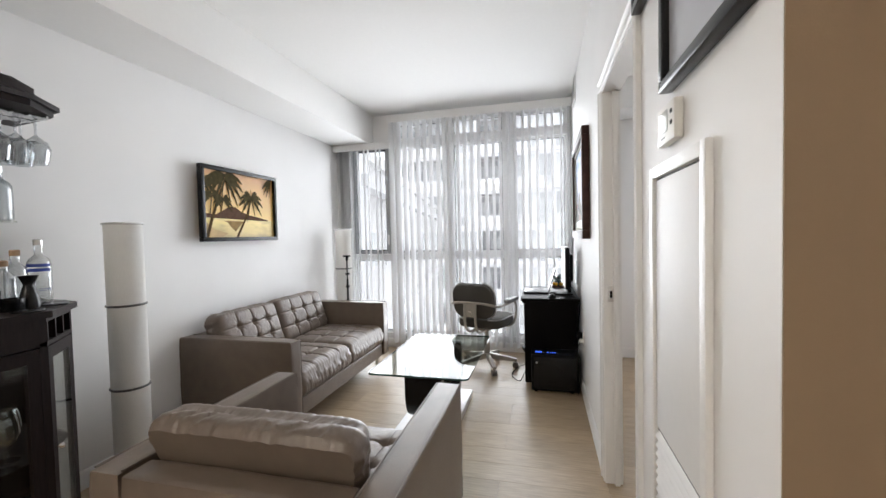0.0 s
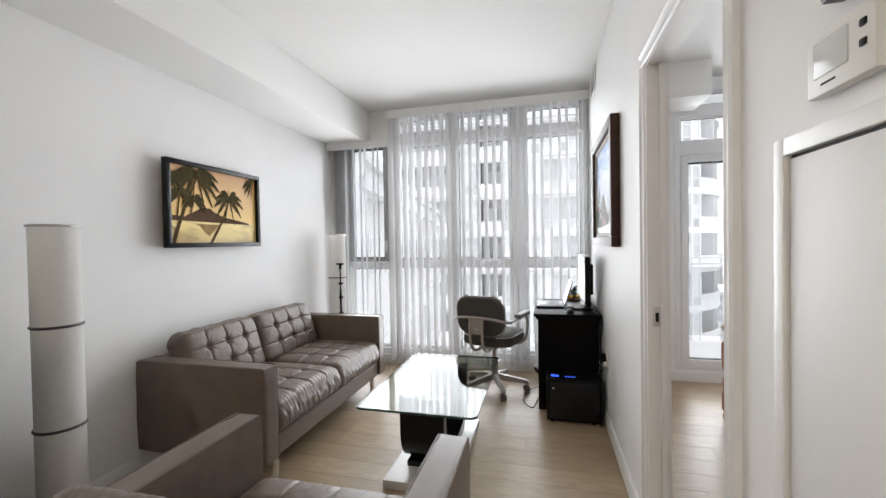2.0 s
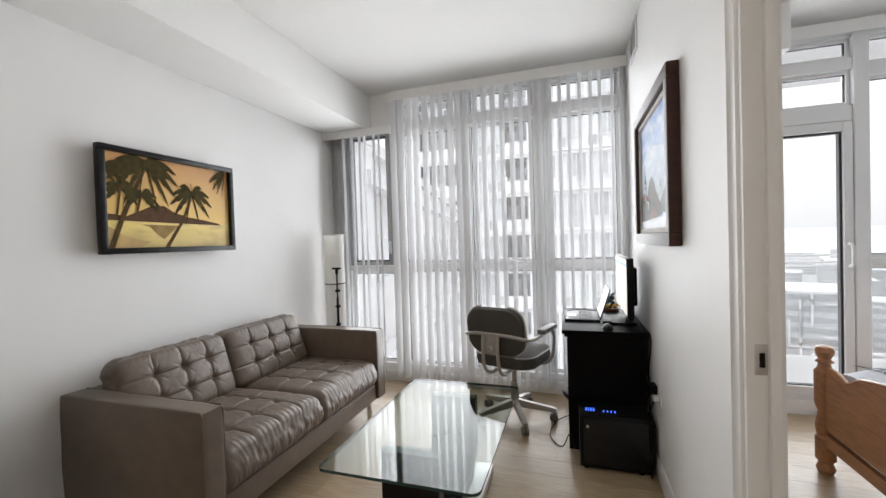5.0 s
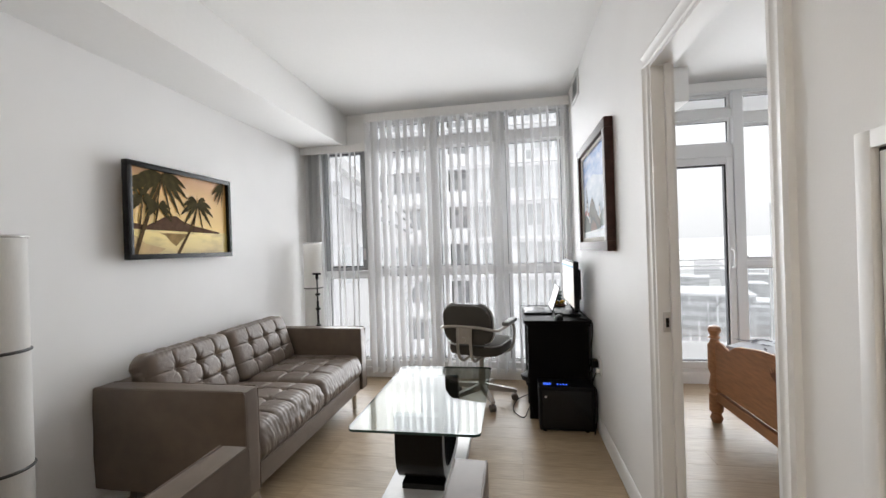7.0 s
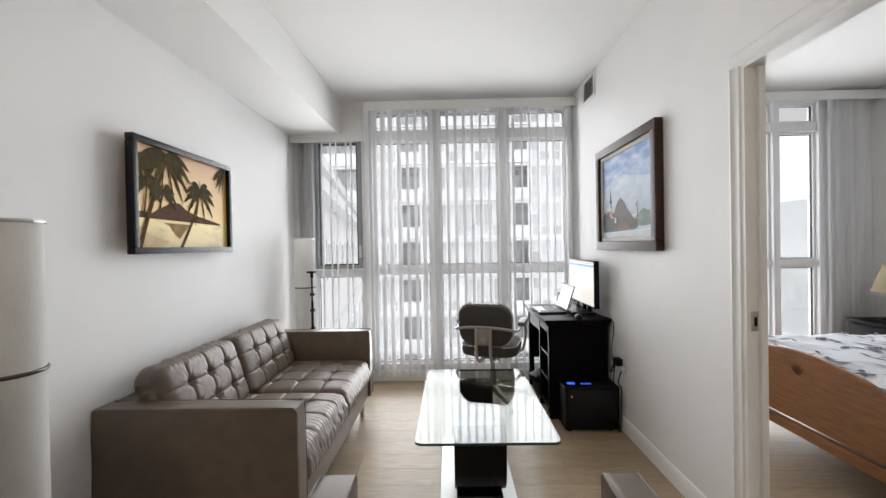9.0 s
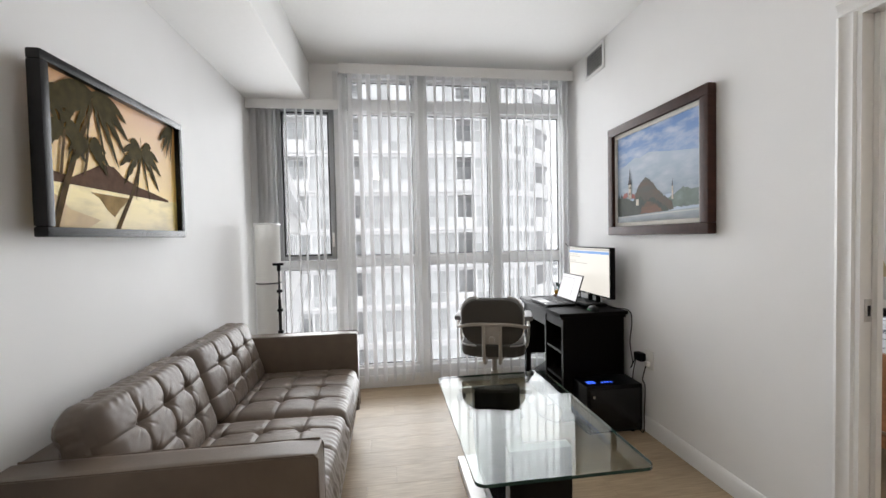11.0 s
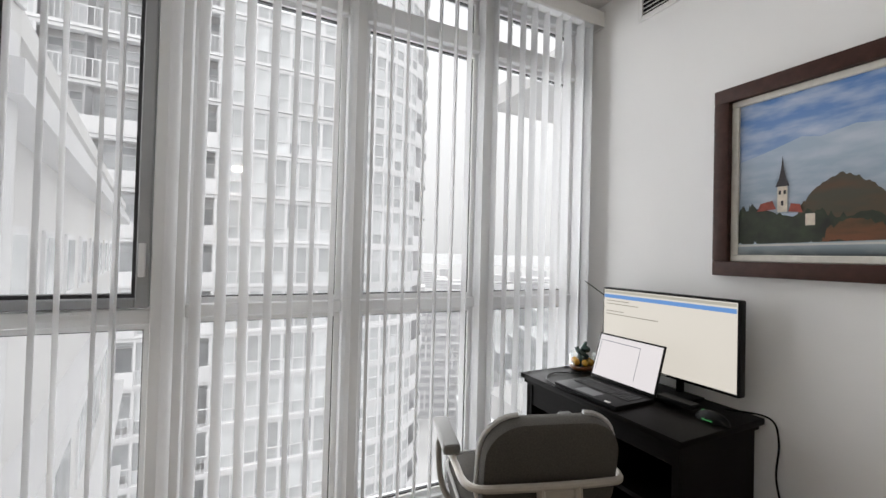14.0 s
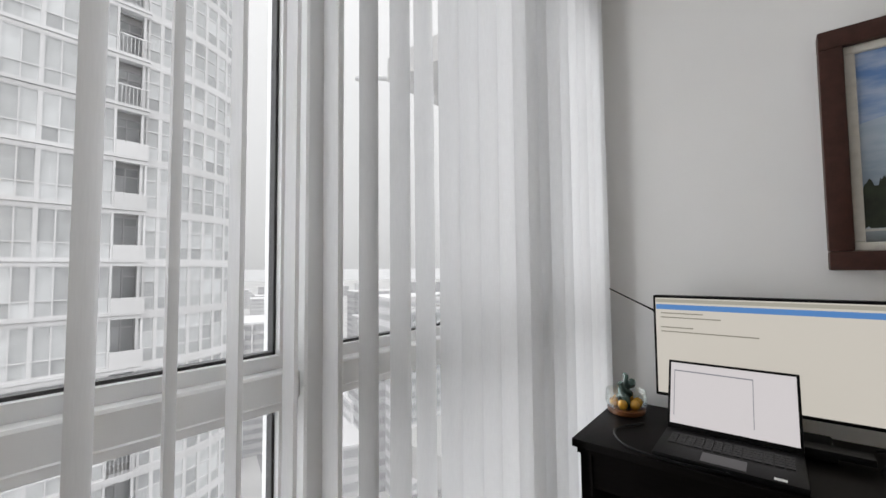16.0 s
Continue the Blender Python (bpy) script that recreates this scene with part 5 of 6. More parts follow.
lo = [(-2.712, 0.87), (-2.33, 0.87), (-2.27, 0.95), (-2.27, 1.665), (-2.375, 1.82), (-2.712, 1.865)]
hi = [(-2.712, 0.90), (-2.39, 0.90), (-2.345, 0.97), (-2.345, 1.64), (-2.425, 1.76), (-2.712, 1.80)]
mid = [(0.75 * hx + 0.25 * lx, 0.75 * hy + 0.25 * ly) for (hx, hy), (lx, ly) in zip(hi, lo)]
crings = [[cr.verts.new((x, y, z)) for x, y in ring] for ring, z in ((lo, 1.915), (mid, 1.935), (hi, 1.965), (hi, 1.985))]
for va, vb in zip(crings, crings[1:]):
    for i in range(6):
        cr.faces.new((va[i], va[(i + 1) % 6], vb[(i + 1) % 6], vb[i]))
cr.faces.new(crings[0][::-1])
cr.faces.new(crings[-1])
part("crown", cr, BARWOOD, cano)
for y in (1.60, 1.66, 1.715, 1.775):
    part("glass_rail", boxed(-2.56, -2.38, y - 0.004, y + 0.004, 1.855, 1.870), CHROME, cano, "chrome stemware rail")

GLASSWARE = glass("glassware", (0.90, 0.92, 0.93), 0.14, bend=2.0)


def wine_glass(x, y, z, s=1.0, upside=True):
    g = thing("wine_glass", (x, y, z), "clear stemmed wine glass hung under the canopy" if upside else "clear stemmed glass standing in the cabinet", "glass", "bar glasses")
    prof = [(0.033, 0.0), (0.033, 0.003), (0.006, 0.008), (0.004, 0.03), (0.004, 0.075), (0.012, 0.085), (0.032, 0.105), (0.040, 0.135), (0.036, 0.175), (0.030, 0.20)]
    prof = [(r * s, h * min(s, 1.0)) for r, h in prof]
    inner = [(r - 0.0015, h) for r, h in prof[:5:-1]]
    if upside:
        prof, inner = [(r, -h) for r, h in prof], [(r, -h) for r, h in inner]
    o = part("bowl", lathe(B(), prof + inner, (x, y, z), 20), GLASSWARE, g)
    o.visible_shadow = False
    return g


for x, y in ((-2.41, 1.748), (-2.43, 1.69), (-2.43, 1.63), (-2.50, 1.748), (-2.52, 1.69), (-2.52, 1.63)):
    wine_glass(x, y, 1.858, 1.18)
for x, y, z in ((-2.24, 1.10, 0.486), (-2.25, 1.20, 0.486), (-2.24, 1.40, 0.486), (-2.23, 1.49, 0.486), (-2.32, 1.35, 0.486), (-2.33, 1.44, 0.486), (-2.23, 1.52, 0.131), (-2.24, 1.43, 0.131), (-2.24, 1.15, 0.131), (-2.32, 1.25, 0.131), (-2.31, 1.54, 0.486), (-2.33, 1.50, 0.131)):
    wine_glass(x, y, z, 1.1, False)


def bottle(x, y, z, r, h, neck, mat, label, cap=None, label_mat=None, bars=()):
    g = thing("bottle", (x, y, z), label, "bottle")
    sh = h * 0.68
    o = part("body", lathe(B(), [(r * 0.92, 0), (r, 0.008), (r, sh - 0.01), (r * 0.95, sh + 0.008), (r * 0.78, sh + 0.022), (r * 0.52, sh + 0.032), (neck * 1.1, sh + 0.038), (neck, sh + 0.046), (neck, h - 0.02), (neck * 1.12, h - 0.02), (neck * 1.12, h)], (x, y, z), 24), mat, g)
    part("cap", lathe(B(), [(neck * 1.2, 0), (neck * 1.2, 0.022), (neck, 0.025)], (x, y, z + h), 16), cap or STEEL, g)
    if label_mat:
        n = B()
        k = 14
        ring = []
        for i in range(k + 1):
            a = radians(-150 + 130 * i / k + 45)
            ring.append((x + (r + 0.0008) * math.cos(a), y + (r + 0.0008) * math.sin(a)))
        for z0, z1 in bars:
            va = [n.verts.new((p[0], p[1], z + z0)) for p in ring]
            vb = [n.verts.new((p[0], p[1], z + z1)) for p in ring]
            for i in range(k):
                n.faces.new((va[i], va[i + 1], vb[i + 1], vb[i]))
        part("lettering", n, label_mat, g, "printed bands")
    return g


bottle(-2.445, 1.755, 1.061, 0.041, 0.252, 0.014, GLASSWARE, "clear vodka bottle with blue lettering on the bar", STEEL, material("blue_ink", (0.03, 0.06, 0.30), 0.4), ((0.158, 0.172), (0.138, 0.152), (0.062, 0.064), (0.055, 0.057)))
bottle(-2.43, 1.665, 1.061, 0.036, 0.21, 0.014, GLASSWARE, "clear spirit bottle with a wooden stopper on the bar", material("cork", (0.30, 0.20, 0.12), 0.8))
bottle(-2.39, 1.60, 1.061, 0.040, 0.17, 0.016, GLASSWARE, "short clear liquor bottle with a cork on the bar", material("cork_dark", (0.22, 0.14, 0.08), 0.8))
bottle(-2.50, 1.66, 1.421, 0.045, 0.20, 0.016, glass("frosted", (0.75, 0.8, 0.82), 0.2, 0.2), "frosted white bottle on the glass shelf", STEEL)
shk = thing("cocktail_jigger", (-2.325, 1.645, 1.061), "black double-cone jigger standing on the bar", "jigger")
part("cup", lathe(B(), [(0.036, 0), (0.034, 0.03), (0.022, 0.075), (0.017, 0.092), (0.022, 0.108), (0.031, 0.13), (0.029, 0.13), (0.015, 0.098)], (-2.325, 1.645, 1.061), 24), BLACK, shk)
cup = thing("small_bowl", (-2.307, 1.575, 1.061), "small black bowl on the bar", "bowl")
part("bowl", lathe(B(), [(0.036, 0), (0.040, 0.008), (0.042, 0.048), (0.039, 0.048), (0.036, 0.012)], (-2.307, 1.575, 1.061), 24), BLACK, cup)
tum = thing("tumbler", (-2.29, 1.50, 1.061), "clear short tumbler on the bar", "glass")
o = part("wall", lathe(B(), [(0.030, 0), (0.036, 0.085), (0.0345, 0.085), (0.0285, 0.008)], (-2.29, 1.50, 1.061), 24), GLASSWARE, tum)
o.visible_shadow = False
for k, (x, y, w) in enumerate(((-2.385, 1.765, 0.045), (-2.31, 1.725, 0.044), (-2.215, 1.575, 0.05))):
    ct = thing("coaster", (x, y, 1.06), "round black coaster with a shiny rim on the bar top", "coaster", "coasters")
    part("disc", lathe(B(), [(w, 0.0005), (w, 0.005), (w - 0.004, 0.007)], (x, y, 1.06), 24), BLACK, ct)

# ---- ceiling light behind the walker ----
cl = thing("ceiling_light", (-1.9, -0.9, H), "round frosted ceiling light, lit warm", "ceiling light")
part("base", lathe(B(), [(0.16, -0.02), (0.16, 0.0)], (-1.9, -0.9, H), 32), WHITEPL, cl)
part("dome", lathe(B(), [(0.02, -0.085), (0.08, -0.075), (0.13, -0.05), (0.15, -0.02)], (-1.9, -0.9, H), 32), shining("warm_dome", (1.0, 0.88, 0.72), WARM), cl, "lit frosted dome")

# ---- bedroom ----
bed = thing("bed", (1.9, 3.44, 0), "honey pine bed with a carved footboard and leafy quilt", "bed")
for y in (2.74, 4.14):
    pr = [(0.030, 0.0), (0.042, 0.03), (0.030, 0.06), (0.036, 0.075), (0.044, 0.08), (0.044, 0.20), (0.036, 0.21), (0.044, 0.26), (0.030, 0.34), (0.044, 0.38), (0.046, 0.40), (0.046, 0.56), (0.032, 0.575), (0.026, 0.60), (0.042, 0.61), (0.026, 0.625), (0.034, 0.64), (0.044, 0.665), (0.034, 0.69), (0.012, 0.70)]
    part("post", lathe(B(), pr, (0.85, y, 0), 20), PINE, bed, "turned pine bedpost")
wave = []
for k in range(41):
    u = k / 40
    wave.append((2.78 + 1.32 * u, 0.575 + 0.075 * (0.5 - 0.5 * math.cos(2 * math.pi * u)) - 0.035 * math.exp(-((u - 0.12) / 0.05) ** 2) - 0.035 * math.exp(-((u - 0.88) / 0.05) ** 2)))
foot = part("footboard", prism(B(), [(2.78, 0.25), (4.10, 0.25)] + wave[::-1], 0.835, 0.867, "x"), PINE, bed, "wavy-topped pine footboard")
part("top_rail", tube(B(), [(0.851, y, z + 0.003) for y, z in wave], 0.014, 8), PINE, foot)
for k in range(5):
    a = radians(50 + 20 * k)
    pet = B()
    prism(pet, [(3.44 - 0.008 + 0.0 * k, 0.52), (3.44 + 0.075 * math.cos(a) * 0.5 - 0.01 * math.sin(a), 0.52 + 0.075 * math.sin(a) * 0.5 + 0.01 * math.cos(a)), (3.44 + 0.075 * math.cos(a), 0.52 + 0.075 * math.sin(a)), (3.44 + 0.075 * math.cos(a) * 0.5 + 0.01 * math.sin(a), 0.52 + 0.075 * math.sin(a) * 0.5 - 0.01 * math.cos(a))], 0.8335, 0.8352, "x")
    part("carved_petal", pet, material("carved_pine", (0.16, 0.065, 0.03), 0.5), foot)
part("foot_rail", boxed(0.835, 0.865, 2.78, 4.10, 0.16, 0.225, 0.004), PINE, bed)
for y in (2.745, 4.115):
    part("side_rail", boxed(0.88, 2.80, y, y + 0.025, 0.20, 0.34, 0.004), PINE, bed)
part("headboard", boxed(2.80, 2.835, 2.74, 4.14, 0.0, 0.95, 0.01), PINE, bed)
part("box_spring", boxed(0.885, 2.79, 2.775, 4.108, 0.22, 0.42, 0.02), material("ticking", (0.55, 0.55, 0.55), 0.9, grain=0.1), bed)
part("mattress", boxed(0.885, 2.79, 2.775, 4.108, 0.42, 0.56, 0.04, 3), material("mattress", (0.6, 0.6, 0.6), 0.9, grain=0.1), bed)
q = B()
gx, gy = 40, 32
rows = []
for j in range(gy + 1):
    v = j / gy
    row = []
    for i in range(gx + 1):
        u = i / gx
        x, y = 0.88 + 1.92 * u, 2.74 + 1.40 * v
        e = min(v, 1 - v)
        z = 0.615 - 0.06 * math.exp(-(e / 0.04) ** 2) - 0.03 * math.exp(-(u / 0.03) ** 2) + 0.022 * noise.noise(Vector((x * 4, y * 4, 3))) + 0.008 * noise.noise(Vector((x * 13, y * 13, 5)))
        row.append(q.verts.new((x, y, z)))
    rows.append(row)
for r0, r1 in zip(rows, rows[1:]):
    for i in range(gx):
        q.faces.new((r0[i], r0[i + 1], r1[i + 1], r1[i]))
rim = rows[0] + [r[-1] for r in rows[1:]] + rows[-1][-2::-1] + [r[0] for r in rows[-2:0:-1]]
low = [q.verts.new((v.co.x, v.co.y, 0.47)) for v in rim]
for i in range(len(rim)):
    q.faces.new((rim[i], rim[(i + 1) % len(rim)], low[(i + 1) % len(rim)], low[i]))
quilt = tagged(thing("quilt", (1.84, 3.44, 0.56), "pale blue-white quilt with a dark leaf print on the bed", "quilt"))
quilt_top = part("cover", q, QUILT, quilt)
leaves = B()
rnd = random.Random(4)
for k in range(170):
    x, y = rnd.uniform(0.93, 2.6), rnd.uniform(2.82, 4.06)
    z = 0.617 + 0.022 * noise.noise(Vector((x * 4, y * 4, 3))) + 0.008 * noise.noise(Vector((x * 13, y * 13, 5))) + 0.004
    a, L, wd = rnd.uniform(0, 6.28), rnd.uniform(0.03, 0.075), rnd.uniform(0.008, 0.016)
    c, s = math.cos(a), math.sin(a)
    leaves.faces.new([leaves.verts.new((x + c * p - s * o, y + s * p + c * o, z)) for p, o in ((-L, 0), (-L * 0.3, wd), (L * 0.4, wd * 0.7), (L, 0), (L * 0.4, -wd * 0.7), (-L * 0.3, -wd))])
tagged(part("leaf_print", leaves, LEAFPRINT, quilt_top, "dark grey leaf motifs"), kind="stuff")
for y in (3.08, 3.80):
    pl = thing("pillow", (2.58, y, 0.6), "white pillow at the head of the bed", "pillow")
    bm = B()
    bmesh.ops.create_uvsphere(bm, u_segments=24, v_segments=14, radius=1.0)
    for v in bm.verts:
        v.co = Vector((0.19 * abs(v.co.x) ** 0.6 * (1 if v.co.x > 0 else -1), 0.31 * abs(v.co.y) ** 0.6 * (1 if v.co.y > 0 else -1), 0.075 * v.co.z))
    bm.transform(pose(2.58, y, 0.685, 0, -12, 0))
    part("case", bm, material("pillowcase", (0.7, 0.7, 0.71), 0.9, grain=0.06), pl)

ns = thing("nightstand", (2.60, 4.50, 0), "dark wooden nightstand beside the bed", "nightstand")
part("top", boxed(2.36, 2.845, 4.26, 4.74, 0.585, 0.61, 0.005), DARKWOOD, ns)
part("body", boxed(2.38, 2.84, 4.28, 4.72, 0.10, 0.585), DARKWOOD, ns)
for z in (0.13, 0.36):
    dr = part("drawer", boxed(2.368, 2.38, 4.30, 4.70, z, z + 0.21, 0.004), DARKWOOD, ns)
    part("knob", rod(B(), (2.368, 4.50, z + 0.105), (2.345, 4.50, z + 0.105), 0.012, n=12), STEEL, dr)
for x in (2.40, 2.79):
    for y in (4.30, 4.67):
        part("leg", boxed(x, x + 0.035, y, y + 0.035, 0, 0.10), DARKWOOD, ns)
tl = thing("table_lamp", (2.62, 4.56, 0.61), "table lamp with a dark turned foot and cream shade", "table lamp")
part("foot", lathe(B(), [(0.075, 0), (0.078, 0.012), (0.035, 0.03), (0.022, 0.06), (0.045, 0.10), (0.052, 0.14), (0.03, 0.19), (0.018, 0.21), (0.024, 0.225), (0.010, 0.24), (0.008, 0.30)], (2.62, 4.56, 0.61), 24), BLACK, tl)
bm = B()
n = 32
lo = [bm.verts.new((2.62 + 0.15 * math.cos(2 * math.pi * k / n), 4.56 + 0.15 * math.sin(2 * math.pi * k / n), 0.86)) for k in range(n)]
hi = [bm.verts.new((2.62 + 0.075 * math.cos(2 * math.pi * k / n), 4.56 + 0.075 * math.sin(2 * math.pi * k / n), 1.09)) for k in range(n)]
for k in range(n):
    bm.faces.new((lo[k], lo[(k + 1) % n], hi[(k + 1) % n], hi[k]))
part("shade", bm, cloth_glow("cream_shade", (0.62, 0.52, 0.36), 0.4), tl, "cream cone shade")
alarm = thing("alarm_clock", (2.46, 4.36, 0.61), "small white box on the nightstand", "clock")
part("case", boxed(2.42, 2.50, 4.31, 4.40, 0.6105, 0.68, 0.01), WHITEPL, alarm)

# ---- balcony ----
bal = thing("balcony", (1.7, 5.9, 0), "concrete balcony with a glass and aluminium railing", "balcony", kind="structure")
part("slab", boxed(0.45, 4.2, 5.17, 6.72, -0.25, -0.02), CONCRETE, bal)
part("slab_above", boxed(0.50, 4.2, 5.17, 6.80, 2.86, 3.06), CONCRETE, bal)
part("bracket", tube(B(), [(0.50, 6.82, 2.90), (0.30, 6.95, 2.86), (0.50, 7.05, 2.98), (0.85, 6.82, 3.0)], 0.02, 6), ALU, bal, "white bracket under the slab edge")
for z in (0.98, 1.06):
    part("handrail", boxed(0.47, 4.2, 6.63, 6.68, z - 0.012, z + 0.008, 0.004, 1), ALU, bal)
for x in (0.48, 2.64, 4.12):
    part("post", boxed(x, x + 0.04, 6.63, 6.68, -0.02, 0.96), ALU, bal)
for x, wide in ((0.53, 2.10), (2.69, 1.42)):
    pn = part("glass_panel", boxed(x, x + wide, 6.65, 6.66, 0.06, 0.94), glass("rail_glass", (0.86, 0.87, 0.87), 0.02), bal, smooth=False)
part("privacy_screen", boxed(2.62, 2.635, 5.20, 6.60, -0.02, 1.75), cloth_glow("frosted_panel", (0.85, 0.87, 0.87), 0.6, 0.55), bal, "frosted privacy screen")

# ---- tower across the street ----
tower = thing("apartment_tower", (2, 33, -55), "pale concrete and glass apartment tower with balconies", "tower")
FH, Z0, NF = 2.72, -25.6, 21
YT = 30.4
mod_cache = {}


def window_meshes(w, h, cols, splits):
    """Frame and pane of a window strip, drawn from its lower left corner along +x."""
    key = (round(w, 3), round(h, 3), cols, splits)
    if key not in mod_cache:
        fr = B()
        t = 0.055
        for k in range(cols + 1):
            x = k * (w - t) / cols
            wide = 0.03 if k in (0, cols) else 0.0
            box(fr, x - wide, x + t + wide, -0.09, 0.02, 0, h)
        for z in (0, *[h * s - t / 2 for s in splits], h - t):
            box(fr, 0, w, -0.07, 0.02, z, z + t)
        panes_of = []
        edges = (0, *splits, 1)
        for k in range(cols):
            for s0, s1 in zip(edges, edges[1:]):
                pane = boxed(k * w / cols, (k + 1) * w / cols, 0.0, 0.03, h * s0, h * s1)
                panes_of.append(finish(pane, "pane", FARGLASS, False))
        mod_cache[key] = (finish(fr, "frame", SPANDREL, False), panes_of)
    return mod_cache[key]


def far_window(w, h, cols, splits, m):
    f, panes_of = window_meshes(w, h, cols, splits)
    o = put("window", f, tower, m)
    for me in panes_of:
        put("pane", me, o, Matrix.Identity(4))
    return o


def put(name, me, parent, m):
    o = new(name, me)
    o.parent = parent
    o.matrix_basis = m
    return o


inv = INV[tower.name]
CX, RAD = 4.8, 8.2
# flat part: (from, to, kind, columns)
BAYS = [(-14.0, -11.4, "glass", 3), (-11.4, -9.4, "balcony", 2), (-9.4, -6.9, "balcony", 2), (-6.9, -5.0, "glass", 3), (-5.0, -3.3, "balcony", 2), (-3.3, -1.4, "glass", 3), (-1.4, 0.6, "glass", 3), (0.6, 2.6, "glass", 3), (2.6, 3.4, "glass", 1), (3.4, 4.8, "balcony", 2)]
slab_bm = box(boxed(-14.0, 4.8, YT - 0.10, YT + 0.3, 0, 0.17), -14.0, 4.8, YT - 0.18, YT + 0.3, 0.20, 0.36)
box(slab_bm, -14.0, 4.8, YT - 0.02, YT + 0.3, 0.17, 0.20)
slab_me = finish(slab_bm, "floor_slab", SPANDREL, False)
arc_out = [(CX + RAD * math.sin(radians(a)), YT + RAD - RAD * math.cos(radians(a))) for a in range(0, 101, 4)]
arc_in = [(CX + (RAD - 1.6) * math.sin(radians(a)), YT + RAD - (RAD - 1.6) * math.cos(radians(a))) for a in range(0, 101, 4)]
arc_bm = prism(B(), [(x, y) for x, y in arc_out] + arc_in[::-1], 0, 0.36, "z")
arc_me = finish(arc_bm, "curved_slab", SPANDREL, False)
par_me = {}
for a, b, kind, cols in BAYS:
    if kind == "balcony":
        w = b - a
        pb = boxed(0, w, -0.20, -0.08, 0.30, 1.10)
        par_me[(a, b)] = finish(pb, "parapet", SPANDREL, False)
rail_bm = B()
box(rail_bm, 0, 1.7, -0.2, -0.14, 1.30, 1.36)
for k in range(9):
    box(rail_bm, k * 0.2, k * 0.2 + 0.03, -0.19, -0.15, 0.36, 1.30)
rail_me = finish(rail_bm, "railing", SPANDREL, False)
balwall = finish(boxed(0, 1, 0, 0.1, 0, FH), "recess_back", RECESS, False)
arcs = [(-2, 4), (4, 10), (10, 16), (16, 22), (22, 28), (28, 34), (34, 40)]
rim_out = [(CX + RAD * math.sin(radians(a)), YT + RAD - RAD * math.cos(radians(a))) for a in range(40, 89, 4)]
rim_in = [(CX + (RAD - 0.12) * math.sin(radians(a)), YT + RAD - (RAD - 0.12) * math.cos(radians(a))) for a in range(40, 89, 4)]
rim_me = finish(prism(B(), rim_out + rim_in[::-1], 0.36, 1.15, "z"), "curved_parapet", SPANDREL, False)
for fl in range(NF):
    z = Z0 + fl * FH
    put("floor_slab", slab_me, tower, inv @ Matrix.Translation((0, 0, z)))
    put("curved_slab", arc_me, tower, inv @ Matrix.Translation((0, 0, z)))
    for a, b, kind, cols in BAYS:
        w = b - a
        if kind == "glass":
            far_window(w, FH - 0.36, cols, (0.32,), inv @ Matrix.Translation((a, YT, z + 0.36)))
        else:
            if fl % 9 in (4, 5, 6):
                put("railing", rail_me, tower, inv @ Matrix.Translation((a, YT, z)) @ Matrix.Diagonal((w / 1.7, 1, 1, 1)))
            else:
                put("parapet", par_me[(a, b)], tower, inv @ Matrix.Translation((a, YT, z)))
            far_window(w, FH - 0.4, cols, (0.78,), inv @ Matrix.Translation((a, YT + 1.25, z + 0.36)))
            for s in (a, b):
                put("recess_wall", balwall, tower, inv @ Matrix.Translation((s, YT, z)) @ Matrix.Rotation(radians(90), 4, "Z") @ Matrix.Diagonal((1.3, 1, 1, 1)))
    for a0, a1 in arcs:
        x0, y0 = CX + (RAD - 0.1) * math.sin(radians(a0)), YT + RAD - (RAD - 0.1) * math.cos(radians(a0))
        x1, y1 = CX + (RAD - 0.1) * math.sin(radians(a1)), YT + RAD - (RAD - 0.1) * math.cos(radians(a1))
        L = math.hypot(x1 - x0, y1 - y0)
        far_window(L, FH - 0.36, 1, (0.30, 0.66), inv @ Matrix.Translation((x0, y0, z + 0.36)) @ Matrix.Rotation(math.atan2(y1 - y0, x1 - x0), 4, "Z"))
    put("curved_parapet", rim_me, tower, inv @ Matrix.Translation((0, 0, z)))
    for a in (40, 56, 72):
        x0, y0 = CX + (RAD - 1.5) * math.sin(radians(a)), YT + RAD - (RAD - 1.5) * math.cos(radians(a))
        put("recess_wall", balwall, tower, inv @ Matrix.Translation((x0, y0, z)) @ Matrix.Rotation(radians(a - 90), 4, "Z") @ Matrix.Diagonal((1.35, 1, 1, 1)))
core = B()
box(core, -14.0, 4.8, YT + 1.4, YT + 14, -58, Z0 + NF * FH)
box(core, -14.0, 4.8, YT + 0.02, YT + 1.4, -58, Z0)
for a, b, kind, cols in BAYS:
    if kind == "glass":
        box(core, a, b, YT + 0.06, YT + 1.4, Z0, Z0 + NF * FH)
rod(core, (CX, YT + RAD, -58), (CX, YT + RAD, Z0 + NF * FH), RAD - 1.5, n=48)
part("core_wall", core, CONCRETE, tower, smooth=False)

# ---- wing of the own house, seen past the narrow window ----
wing = thing("building_wing", (-6, 12, -55), "white rendered building wing with a row of small windows", "building")
ang = math.atan2(9.3, -1.6)
wm = Matrix.Translation((-3.0, 5.9, 0)) @ Matrix.Rotation(ang, 4, "Z")


def wingbox(bm, u0, u1, v0, v1, z0, z1):
    t = boxed(u0, u1, v0, v1, z0, z1)
    t.transform(wm)
    me = bpy.data.meshes.new("tmp")
    t.to_mesh(me)
    t.free()
    bm.from_mesh(me)
    bpy.data.meshes.remove(me)
    return bm


